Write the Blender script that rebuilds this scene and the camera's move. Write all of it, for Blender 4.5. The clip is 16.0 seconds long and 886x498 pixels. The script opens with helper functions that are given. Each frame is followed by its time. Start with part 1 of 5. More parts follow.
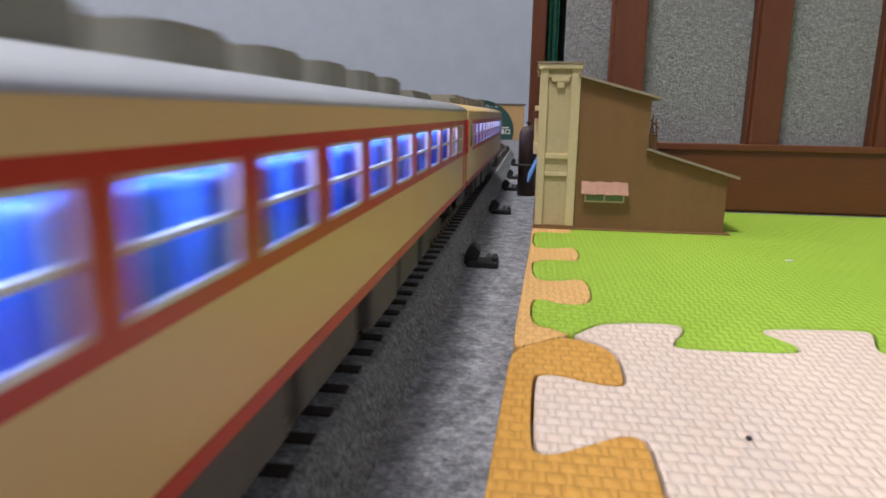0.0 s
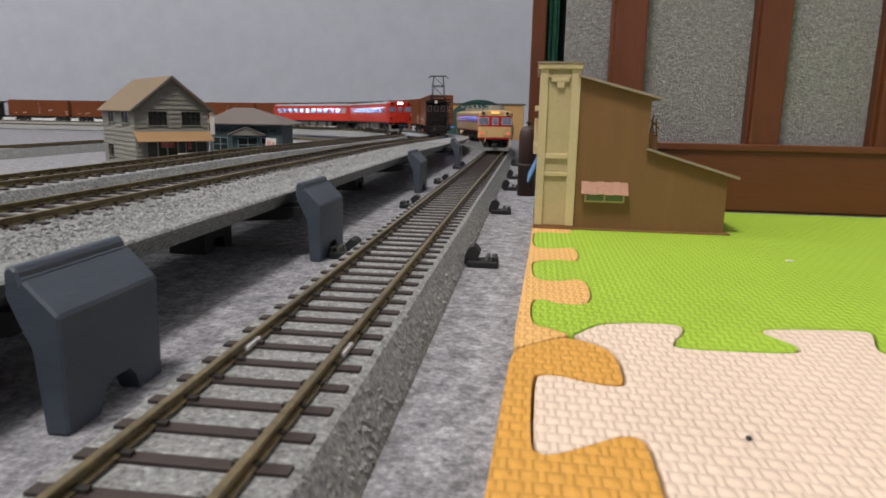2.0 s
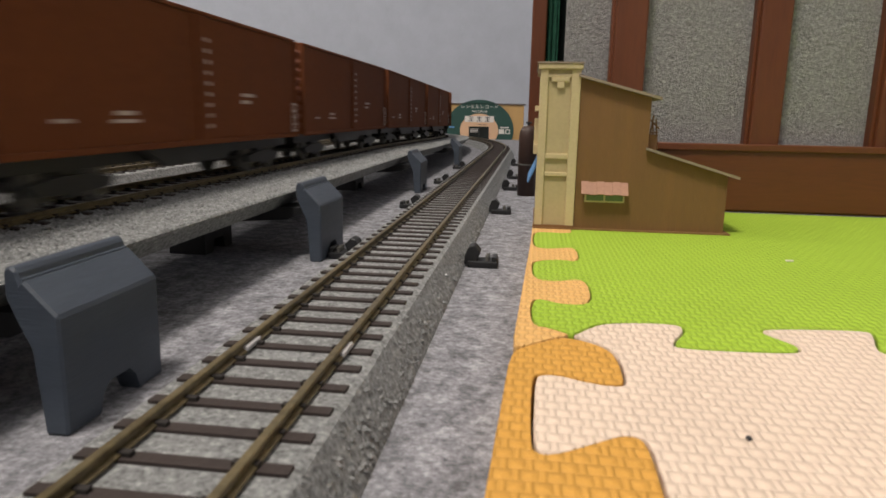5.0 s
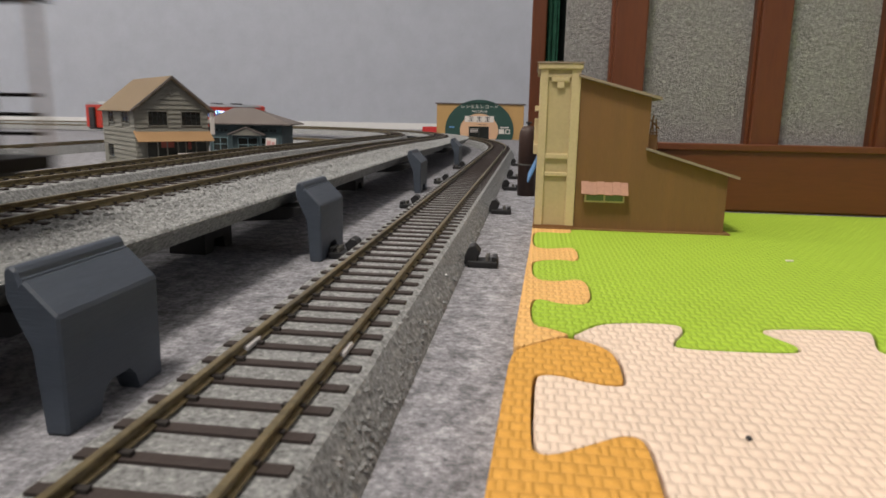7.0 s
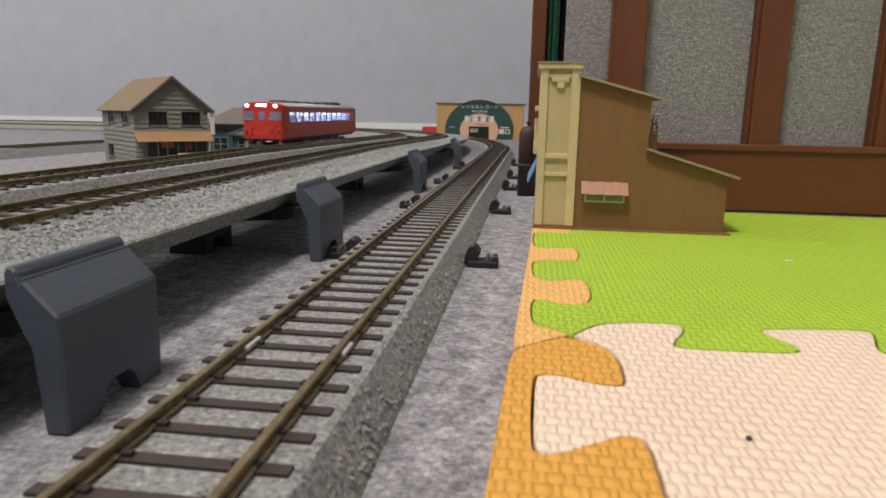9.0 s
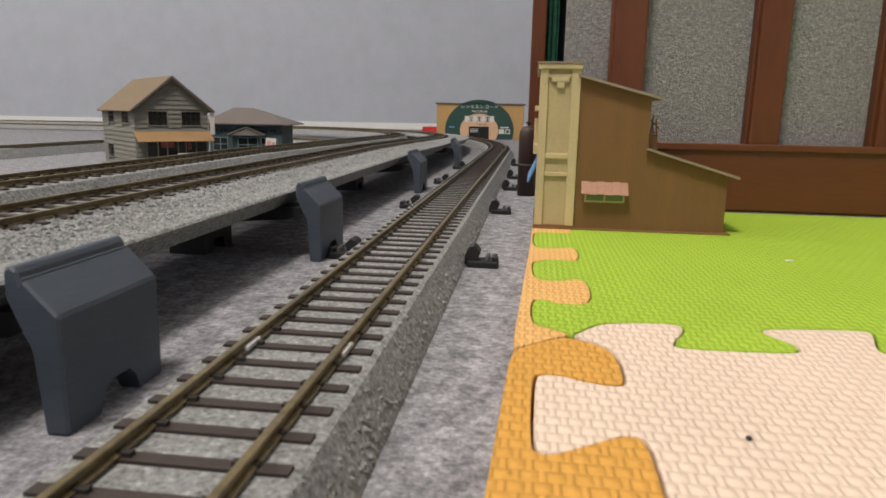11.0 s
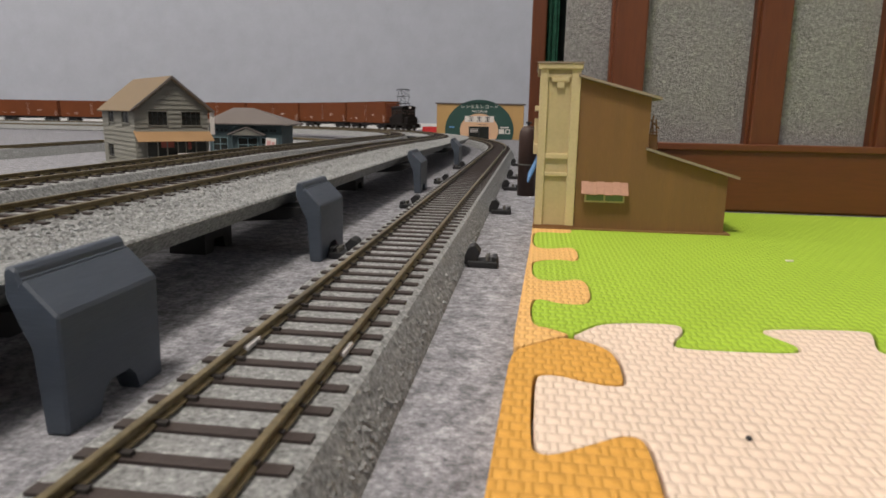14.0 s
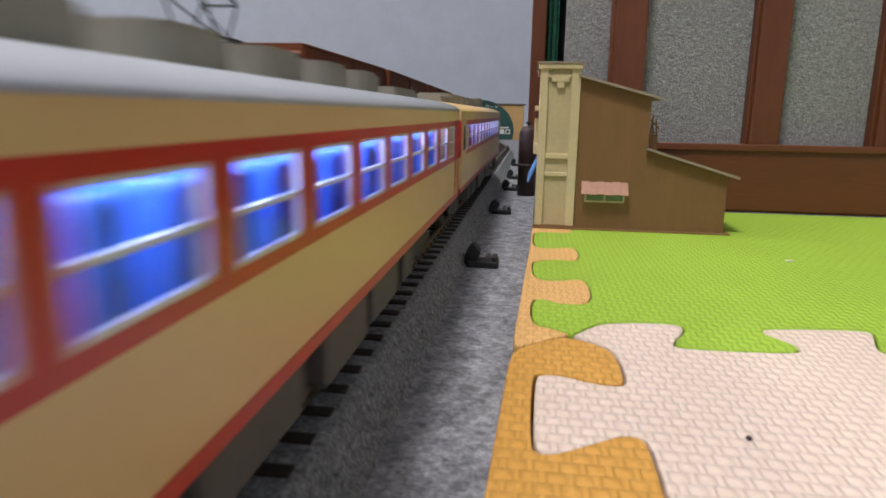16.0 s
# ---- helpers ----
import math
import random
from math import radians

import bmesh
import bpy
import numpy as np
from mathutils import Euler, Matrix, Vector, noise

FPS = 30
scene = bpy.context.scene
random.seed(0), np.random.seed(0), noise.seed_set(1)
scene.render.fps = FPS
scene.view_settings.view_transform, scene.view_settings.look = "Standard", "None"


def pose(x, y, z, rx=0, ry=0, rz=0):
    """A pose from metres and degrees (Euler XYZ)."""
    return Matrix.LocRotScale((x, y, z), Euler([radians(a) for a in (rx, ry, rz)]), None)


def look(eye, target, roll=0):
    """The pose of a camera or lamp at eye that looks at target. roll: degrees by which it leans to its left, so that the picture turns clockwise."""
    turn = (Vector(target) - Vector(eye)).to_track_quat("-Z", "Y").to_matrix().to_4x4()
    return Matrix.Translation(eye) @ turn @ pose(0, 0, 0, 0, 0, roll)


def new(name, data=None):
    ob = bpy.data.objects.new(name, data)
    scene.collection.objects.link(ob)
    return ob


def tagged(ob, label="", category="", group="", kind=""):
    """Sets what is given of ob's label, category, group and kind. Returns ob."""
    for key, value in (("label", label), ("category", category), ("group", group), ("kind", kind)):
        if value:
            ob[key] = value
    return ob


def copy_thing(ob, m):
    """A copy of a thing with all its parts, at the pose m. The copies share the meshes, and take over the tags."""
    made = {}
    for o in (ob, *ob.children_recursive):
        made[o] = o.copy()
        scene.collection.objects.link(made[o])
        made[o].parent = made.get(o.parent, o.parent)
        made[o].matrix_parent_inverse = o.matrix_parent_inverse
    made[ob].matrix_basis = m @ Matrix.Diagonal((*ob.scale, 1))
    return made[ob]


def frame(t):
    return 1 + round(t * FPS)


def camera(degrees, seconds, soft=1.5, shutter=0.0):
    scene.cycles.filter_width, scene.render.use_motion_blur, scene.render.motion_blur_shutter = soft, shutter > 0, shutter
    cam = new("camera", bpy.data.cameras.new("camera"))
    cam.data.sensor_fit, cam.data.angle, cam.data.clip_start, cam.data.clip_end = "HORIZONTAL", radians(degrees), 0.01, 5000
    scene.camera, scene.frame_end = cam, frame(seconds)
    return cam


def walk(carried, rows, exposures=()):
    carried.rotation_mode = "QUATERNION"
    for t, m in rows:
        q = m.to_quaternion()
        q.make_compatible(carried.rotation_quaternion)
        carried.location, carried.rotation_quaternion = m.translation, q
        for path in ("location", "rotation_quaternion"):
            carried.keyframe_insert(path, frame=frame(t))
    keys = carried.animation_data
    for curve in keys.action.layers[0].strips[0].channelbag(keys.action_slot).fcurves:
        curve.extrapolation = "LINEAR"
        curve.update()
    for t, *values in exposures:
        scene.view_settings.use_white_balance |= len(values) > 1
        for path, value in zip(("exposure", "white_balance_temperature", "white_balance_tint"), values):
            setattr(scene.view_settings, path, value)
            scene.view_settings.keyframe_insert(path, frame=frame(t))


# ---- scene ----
MM = 0.001

# ---------- camera ----------
cam = camera(67.38, 16.0, soft=1.6, shutter=0.42)
EYE = Vector((41.0, 0.0, 40.4)) * MM
TILT, YAW, ROLL = radians(11.54), radians(7.40), radians(0.98)
fwd = Vector((-math.sin(YAW) * math.cos(TILT), math.cos(YAW) * math.cos(TILT), -math.sin(TILT)))
VIEW = look(EYE, EYE + fwd, 0) @ pose(0, 0, 0, 0, 0, math.degrees(ROLL))
cam.data.dof.use_dof, cam.data.dof.focus_distance, cam.data.dof.aperture_fstop = True, 0.36, 60
walk(cam, [(0.0, VIEW), (16.0, VIEW)], exposures=[(0.0, 0.0, 5750, 10), (1.0, 0.0, 5750, 10), (2.8, 0.0, 6500, 10), (14.8, 0.0, 6500, 10), (16.0, 0.0, 5850, 10)])

# ---------- light: a ceiling lamp inferred from shadows, a second unseen lamp added as fill, the rest bounces off the room ---
world = bpy.data.worlds.new("room_air")
scene.world = world
world.use_nodes = True
world.node_tree.nodes["Background"].inputs[0].default_value = (0.92, 0.95, 1.0, 1)
world.node_tree.nodes["Background"].inputs[1].default_value = 0.05

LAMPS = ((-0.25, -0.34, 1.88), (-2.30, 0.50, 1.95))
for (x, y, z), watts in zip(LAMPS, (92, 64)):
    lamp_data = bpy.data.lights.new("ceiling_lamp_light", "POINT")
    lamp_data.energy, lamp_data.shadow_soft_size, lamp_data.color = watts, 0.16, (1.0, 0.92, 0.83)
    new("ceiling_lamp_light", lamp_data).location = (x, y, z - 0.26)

# ---------- materials ----------


def nodes_of(name):
    m = bpy.data.materials.new(name)
    m.use_nodes = True
    nt = m.node_tree
    return m, nt, nt.nodes["Principled BSDF"]


def noise_node(nt, scale, detail=4.0, rough=0.55, coords=None):
    n = nt.nodes.new("ShaderNodeTexNoise")
    n.inputs["Scale"].default_value, n.inputs["Detail"].default_value, n.inputs["Roughness"].default_value = scale, detail, rough
    nt.links.new(coords, n.inputs["Vector"])
    return n


def ramp_node(nt, fac, stops):
    r = nt.nodes.new("ShaderNodeValToRGB")
    els = r.color_ramp.elements
    while len(els) < len(stops):
        els.new(0.5)
    for e, (p, c) in zip(els, stops):
        e.position, e.color = p, (*c, 1)
    nt.links.new(fac, r.inputs["Fac"])
    return r


def paint(name, c, rough=0.5, metal=0.0, spread=0.12, fine=900.0, coarse=60.0, bump=0.06, stretch=None):
    """A painted or moulded surface: colour varied at two sizes, fine relief, uneven gloss."""
    m, nt, b = nodes_of(name)
    tc = nt.nodes.new("ShaderNodeTexCoord")
    co = tc.outputs["Object"]
    if stretch:
        mp = nt.nodes.new("ShaderNodeMapping")
        mp.inputs["Scale"].default_value = stretch
        nt.links.new(co, mp.inputs["Vector"])
        co = mp.outputs["Vector"]
    n1 = noise_node(nt, fine, 3, 0.6, co)
    n2 = noise_node(nt, coarse, 4, 0.6, co)
    mix = nt.nodes.new("ShaderNodeMath")
    mix.operation = "MULTIPLY_ADD"
    nt.links.new(n1.outputs["Fac"], mix.inputs[0])
    mix.inputs[1].default_value = 0.5
    half = nt.nodes.new("ShaderNodeMath")
    half.operation = "MULTIPLY"
    half.inputs[1].default_value = 0.5
    nt.links.new(n2.outputs["Fac"], half.inputs[0])
    nt.links.new(half.outputs[0], mix.inputs[2])
    lo = tuple(max(0.0, v * (1 - 2 * spread)) for v in c)
    hi = tuple(min(1.0, v * (1 + 2 * spread)) for v in c)
    r = ramp_node(nt, mix.outputs[0], [(0.25, lo), (0.5, c), (0.75, hi)])
    nt.links.new(r.outputs["Color"], b.inputs["Base Color"])
    b.inputs["Metallic"].default_value = metal
    rr = nt.nodes.new("ShaderNodeMapRange")
    rr.inputs["To Min"].default_value, rr.inputs["To Max"].default_value = max(0.05, rough - 0.12), min(1.0, rough + 0.12)
    nt.links.new(n2.outputs["Fac"], rr.inputs["Value"])
    nt.links.new(rr.outputs[0], b.inputs["Roughness"])
    bp = nt.nodes.new("ShaderNodeBump")
    bp.inputs["Strength"].default_value, bp.inputs["Distance"].default_value = min(1.0, bump * 3), 0.0003
    nt.links.new(n1.outputs["Fac"], bp.inputs["Height"])
    nt.links.new(bp.outputs["Normal"], b.inputs["Normal"])
    return m


def grainy(name, stops, size, bump, dist, rough=0.95, cells=True, blotch=90.0):
    """Stone chippings or felt: a fine grain over larger blotches, with relief."""
    m, nt, b = nodes_of(name)
    co = nt.nodes.new("ShaderNodeTexCoord").outputs["Object"]
    n1 = noise_node(nt, size, 5, 0.7, co)
    n2 = noise_node(nt, blotch, 4, 0.65, co)
    add = nt.nodes.new("ShaderNodeMath")
    add.operation = "MULTIPLY_ADD"
    add.inputs[1].default_value = 0.55
    nt.links.new(n1.outputs["Fac"], add.inputs[0])
    sc = nt.nodes.new("ShaderNodeMath")
    sc.operation = "MULTIPLY"
    sc.inputs[1].default_value = 0.45
    nt.links.new(n2.outputs["Fac"], sc.inputs[0])
    nt.links.new(sc.outputs[0], add.inputs[2])
    r = ramp_node(nt, add.outputs[0], stops)
    nt.links.new(r.outputs["Color"], b.inputs["Base Color"])
    b.inputs["Roughness"].default_value = rough
    b.inputs["Specular IOR Level"].default_value = 0.25
    h = n1.outputs["Fac"]
    if cells:
        v = nt.nodes.new("ShaderNodeTexVoronoi")
        v.inputs["Scale"].default_value = size * 0.9
        nt.links.new(co, v.inputs["Vector"])
        h = v.outputs["Distance"]
    bp = nt.nodes.new("ShaderNodeBump")
    bp.inputs["Strength"].default_value, bp.inputs["Distance"].default_value = bump, dist
    nt.links.new(h, bp.inputs["Height"])
    nt.links.new(bp.outputs["Normal"], b.inputs["Normal"])
    return m


def foam(name, c):
    """Foam mat with an embossed basket weave of about three millimetres."""
    m, nt, b = nodes_of(name)
    co = nt.nodes.new("ShaderNodeTexCoord").outputs["Object"]
    sep = nt.nodes.new("ShaderNodeSeparateXYZ")
    nt.links.new(co, sep.inputs[0])

    def math_node(op, a, bv=None, cv=None):
        n = nt.nodes.new("ShaderNodeMath")
        n.operation = op
        for i, v in enumerate((a, bv, cv)):
            if v is None:
                continue
            if isinstance(v, (int, float)):
                n.inputs[i].default_value = v
            else:
                nt.links.new(v, n.inputs[i])
        return n.outputs[0]

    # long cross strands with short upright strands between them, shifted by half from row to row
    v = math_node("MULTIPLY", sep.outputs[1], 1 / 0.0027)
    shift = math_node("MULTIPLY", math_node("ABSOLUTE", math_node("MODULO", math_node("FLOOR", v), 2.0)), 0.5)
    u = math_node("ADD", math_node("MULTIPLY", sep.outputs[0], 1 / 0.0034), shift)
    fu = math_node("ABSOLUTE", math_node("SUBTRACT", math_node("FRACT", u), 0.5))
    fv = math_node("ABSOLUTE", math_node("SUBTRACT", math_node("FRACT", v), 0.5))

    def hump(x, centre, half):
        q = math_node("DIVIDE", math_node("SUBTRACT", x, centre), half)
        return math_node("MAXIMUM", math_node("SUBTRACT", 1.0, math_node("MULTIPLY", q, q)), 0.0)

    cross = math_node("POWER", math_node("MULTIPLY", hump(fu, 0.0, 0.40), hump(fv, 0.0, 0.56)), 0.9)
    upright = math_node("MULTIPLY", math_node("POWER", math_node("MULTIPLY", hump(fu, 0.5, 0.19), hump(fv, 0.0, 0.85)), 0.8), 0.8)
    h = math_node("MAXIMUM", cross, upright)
    n1 = noise_node(nt, 1600, 3, 0.6, co)
    n2 = noise_node(nt, 35, 3, 0.6, co)
    hh = math_node("ADD", h, math_node("MULTIPLY", n1.outputs["Fac"], 0.25))
    bp = nt.nodes.new("ShaderNodeBump")
    bp.inputs["Strength"].default_value, bp.inputs["Distance"].default_value = 0.9, 0.0006
    nt.links.new(hh, bp.inputs["Height"])
    nt.links.new(bp.outputs["Normal"], b.inputs["Normal"])
    # grooves of the weave coloured darker: crease shade put into the base colour
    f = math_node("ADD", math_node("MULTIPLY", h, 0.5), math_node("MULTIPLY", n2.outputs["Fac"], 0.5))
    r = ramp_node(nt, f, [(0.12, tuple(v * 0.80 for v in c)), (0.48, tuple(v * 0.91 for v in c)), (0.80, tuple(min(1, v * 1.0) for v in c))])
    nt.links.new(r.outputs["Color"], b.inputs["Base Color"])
    b.inputs["Roughness"].default_value = 0.72
    b.inputs["Specular IOR Level"].default_value = 0.3
    return m


def glow(name, c, strength):
    m, nt, b = nodes_of(name)
    b.inputs["Base Color"].default_value = (*c, 1)
    b.inputs["Emission Color"].default_value = (*c, 1)
    b.inputs["Emission Strength"].default_value = strength
    return m


def glass(name, tint=(0.85, 0.9, 0.95), rough=0.08):
    m, nt, b = nodes_of(name)
    nt.nodes.remove(b)
    out = nt.nodes["Material Output"]
    tr = nt.nodes.new("ShaderNodeBsdfTransparent")
    tr.inputs["Color"].default_value = (*tint, 1)
    gl = nt.nodes.new("ShaderNodeBsdfGlossy")
    gl.inputs["Roughness"].default_value = rough
    lw = nt.nodes.new("ShaderNodeLayerWeight")
    lw.inputs["Blend"].default_value = 0.12
    fr = nt.nodes.new("ShaderNodeMath")
    fr.operation = "MULTIPLY"
    fr.inputs[1].default_value = 0.35
    nt.links.new(lw.outputs["Facing"], fr.inputs[0])
    mx = nt.nodes.new("ShaderNodeMixShader")
    nt.links.new(fr.outputs[0], mx.inputs[0])
    nt.links.new(tr.outputs[0], mx.inputs[1])
    nt.links.new(gl.outputs[0], mx.inputs[2])
    nt.links.new(mx.outputs[0], out.inputs["Surface"])
    return m


CARPET = grainy("grey_felt_carpet", [(0.30, (0.055, 0.055, 0.06)), (0.42, (0.14, 0.14, 0.152)), (0.52, (0.25, 0.25, 0.272)), (0.64, (0.44, 0.44, 0.475))], 700, 0.7, 0.0006, cells=False, blotch=170)
BALLAST = grainy("grey_moulded_ballast", [(0.34, (0.08, 0.082, 0.08)), (0.45, (0.22, 0.226, 0.224)), (0.56, (0.36, 0.366, 0.364)), (0.66, (0.60, 0.60, 0.60))], 1250, 1.0, 0.0008, cells=False, blotch=700)
WALLPAPER = paint("pale_wallpaper", (0.42, 0.445, 0.50), 0.9, spread=0.06, fine=420, coarse=18, bump=0.25)
WOOD = paint("red_brown_varnished_wood", (0.125, 0.034, 0.008), 0.48, spread=0.13, fine=700, coarse=50, bump=0.03, stretch=(1, 1, 0.12))
WOOD_RAIL = paint("red_brown_varnished_rail", (0.125, 0.034, 0.008), 0.48, spread=0.13, fine=700, coarse=50, bump=0.03, stretch=(0.12, 1, 1))
PANEL = grainy("grey_pile_cloth", [(0.32, (0.17, 0.167, 0.162)), (0.46, (0.30, 0.295, 0.285)), (0.54, (0.37, 0.363, 0.352)), (0.68, (0.55, 0.54, 0.525))], 800, 1.0, 0.0020, cells=False, blotch=460)
GREEN_CLOTH = grainy("green_cloth", [(0.3, (0.01, 0.05, 0.03)), (0.5, (0.03, 0.13, 0.08)), (0.7, (0.08, 0.24, 0.15))], 900, 0.8, 0.0008, cells=False)
GAP_SHADE = paint("gap_shade", (0.006, 0.012, 0.010), 0.9)
WHITE_TRIM = paint("white_trim", (0.74, 0.74, 0.73), 0.5, spread=0.04)
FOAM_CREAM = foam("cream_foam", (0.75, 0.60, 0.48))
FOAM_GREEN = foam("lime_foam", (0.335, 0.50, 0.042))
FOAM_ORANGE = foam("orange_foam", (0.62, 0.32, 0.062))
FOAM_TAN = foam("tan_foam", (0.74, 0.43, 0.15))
SLEEPER = paint("brown_sleeper", (0.032, 0.022, 0.019), 0.7, spread=0.2, fine=1200, bump=0.12)
RAIL = paint("tarnished_rail", (0.175, 0.138, 0.072), 0.42, metal=0.55, spread=0.35, fine=500, coarse=40, bump=0.05)
CHAIR = paint("rail_fixing", (0.02, 0.016, 0.014), 0.7)
PIER = paint("slate_grey_print", (0.055, 0.068, 0.090), 0.5, spread=0.1, fine=200, coarse=40, bump=0.10, stretch=(1, 1, 14))
BLACK = paint("black_plastic", (0.012, 0.012, 0.013), 0.5, spread=0.2)
UNDER = paint("underframe_grey", (0.10, 0.095, 0.085), 0.7, spread=0.2)
IVORY = paint("ivory_paint", (0.62, 0.43, 0.19), 0.34, spread=0.03, bump=0.02)
CRIMSON = paint("crimson_paint", (0.43, 0.010, 0.014), 0.32, spread=0.05, bump=0.02)
ROOF_GREY = paint("silver_grey_roof", (0.36, 0.37, 0.40), 0.42, spread=0.06)
VENT = paint("warm_grey_vent", (0.27, 0.25, 0.20), 0.7, spread=0.06)
VERMILION = paint("vermilion_paint", (0.50, 0.035, 0.018), 0.34, spread=0.04, bump=0.02)
RED_ROOF_GREY = paint("dark_grey_roof_fittings", (0.09, 0.09, 0.10), 0.6)
SEAT_BLUE = paint("blue_seat", (0.035, 0.13, 0.56), 0.7, spread=0.1)
SEAT_PALE = paint("pale_blue_seat", (0.30, 0.42, 0.58), 0.7, spread=0.1)
CABIN = paint("cabin_lining", (0.50, 0.52, 0.66), 0.7, spread=0.04)
CABIN_LIGHT = glow("cabin_light", (0.70, 0.78, 1.0), 29.0)
CABIN_LIGHT_RED = glow("cabin_light_white", (0.75, 0.88, 1.0), 60.0)
GLASS = glass("window_glass")
FROST = paint("frosted_pane", (0.42, 0.30, 0.31), 0.5, spread=0.05)
FRAME_SILVER = paint("silver_frame", (0.62, 0.60, 0.60), 0.35, metal=0.3, spread=0.03)
TAIL_RED = glow("tail_lamp", (1.0, 0.05, 0.03), 1.3)
SIGN_WARM = glow("warm_sign", (1.0, 0.38, 0.10), 1.25)
SIGN_WHITE = glow("white_sign", (0.9, 0.96, 1.0), 9.0)
HEAD_WHITE = glow("head_lamp", (0.85, 0.92, 1.0), 5.0)
LENS = paint("dark_lens", (0.012, 0.012, 0.014), 0.15)
PLOUGH = paint("plough_grey", (0.22, 0.22, 0.21), 0.6)
WAGON = paint("red_oxide_brown", (0.15, 0.045, 0.015), 0.72, spread=0.12, fine=400, coarse=30)
# lighter copy of the wagon paint, with the ribs' highlights put into it
WAGON_RIB_LIT = paint("red_oxide_rib_lit", (0.20, 0.060, 0.030), 0.5, spread=0.08)
LETTER = paint("faded_white_lettering", (0.55, 0.45, 0.40), 0.7)
LOCO = paint("black_brown_loco", (0.009, 0.0065, 0.0055), 0.62, spread=0.2)
for m in (LOCO, WAGON):
    m.node_tree.nodes["Principled BSDF"].inputs["Specular IOR Level"].default_value = 0.18
# no lamp in the van: its windows' lit look is this tan colour
LIT_TAN = paint("tan_lit_window", (0.55, 0.20, 0.08), 0.6)
STUCCO = paint("buff_card", (0.50, 0.40, 0.215), 0.75, spread=0.06, fine=600, coarse=60)
STUCCO_TRIM = paint("buff_card_trim", (0.58, 0.47, 0.26), 0.75, spread=0.06)
BOARD = paint("brown_card", (0.20, 0.100, 0.032), 0.7, spread=0.09, fine=500, coarse=40, stretch=(6, 6, 0.5))
ROOF_CARD = paint("grey_brown_card_roof", (0.30, 0.235, 0.17), 0.8, spread=0.08)
PINK = paint("faded_pink_awning", (0.38, 0.20, 0.13), 0.7, spread=0.1)
BLUE_AWN = paint("blue_awning", (0.10, 0.24, 0.48), 0.6)
SIDING = paint("grey_clapboard", (0.20, 0.195, 0.165), 0.75, spread=0.06)
ROOF_TAN = paint("tan_roof", (0.185, 0.132, 0.075), 0.75, spread=0.07, fine=500)
AWNING_TAN = paint("ochre_awning", (0.31, 0.185, 0.085), 0.7, spread=0.05)
TEAL = paint("dark_teal_wall", (0.046, 0.074, 0.082), 0.7, spread=0.08)
ROOF_SLATE = paint("grey_slate_roof", (0.14, 0.12, 0.11), 0.8, spread=0.08)
WINDOW_DARK = paint("dark_window_pane", (0.02, 0.022, 0.02), 0.12)
WINDOW_RED = paint("window_red_print", (0.30, 0.07, 0.05), 0.3)
PAPER_WHITE = paint("printed_white_card", (0.70, 0.66, 0.62), 0.7, spread=0.04)
PAPER_PINK = paint("printed_pink_card", (0.62, 0.34, 0.32), 0.7)
SHOP_TAN = paint("tan_card_front", (0.50, 0.31, 0.12), 0.75, spread=0.05)
SHOP_GREEN = paint("dark_green_card", (0.016, 0.062, 0.050), 0.6, spread=0.08)
SHOP_PEACH = paint("peach_card", (0.66, 0.42, 0.26), 0.75, spread=0.04)
TANK = paint("rust_brown_tank", (0.042, 0.020, 0.014), 0.55, spread=0.2)
RED_BIT = paint("bright_red_plastic", (0.55, 0.03, 0.03), 0.4)
WINDOW_GREEN = paint("green_grey_pane", (0.16, 0.20, 0.10), 0.2)
TEAL_LIGHT = paint("pale_teal_frame", (0.16, 0.25, 0.27), 0.6)

# ---------- mesh helpers (millimetres in, metres out) ----------


def box(bm, x0, x1, y0, y1, z0, z1, bev=0.0):
    vs = [bm.verts.new((x * MM, y * MM, z * MM)) for z in (z0, z1) for y in (y0, y1) for x in (x0, x1)]
    fs = [bm.faces.new([vs[i] for i in q]) for q in ((0, 2, 3, 1), (4, 5, 7, 6), (0, 1, 5, 4), (2, 6, 7, 3), (0, 4, 6, 2), (1, 3, 7, 5))]
    if bev:
        es = {e for f in fs for e in f.edges}
        bmesh.ops.bevel(bm, geom=list(es), offset=bev * MM, segments=2, profile=0.5, affect="EDGES")


def prism(bm, pts, axis, a, b):
    """A closed outline pushed along an axis from a to b. The outline is in the other two axes, in order."""
    def at(p, q):
        return {"x": (q, p[0], p[1]), "y": (p[0], q, p[1]), "z": (p[0], p[1], q)}[axis]
    lo = [bm.verts.new(Vector(at(p, a)) * MM) for p in pts]
    hi = [bm.verts.new(Vector(at(p, b)) * MM) for p in pts]
    n = len(pts)
    new_faces = [bm.faces.new(lo), bm.faces.new(hi)]
    for i in range(n):
        new_faces.append(bm.faces.new((lo[i], lo[(i + 1) % n], hi[(i + 1) % n], hi[i])))
    bmesh.ops.recalc_face_normals(bm, faces=new_faces)
    return new_faces


def rod(bm, p, q, r, n=8):
    p, q = Vector(p) * MM, Vector(q) * MM
    d = q - p
    turn = d.to_track_quat("Z", "Y").to_matrix().to_4x4()
    bmesh.ops.create_cone(bm, cap_ends=True, segments=n, radius1=r * MM, radius2=r * MM, depth=d.length,
                          matrix=Matrix.Translation((p + q) / 2) @ turn)


def disc(bm, c, r, axis, depth, n=20):
    d = {"x": Vector((depth, 0, 0)), "y": Vector((0, depth, 0)), "z": Vector((0, 0, depth))}[axis]
    rod(bm, Vector(c) - d / 2, Vector(c) + d / 2, r, n)


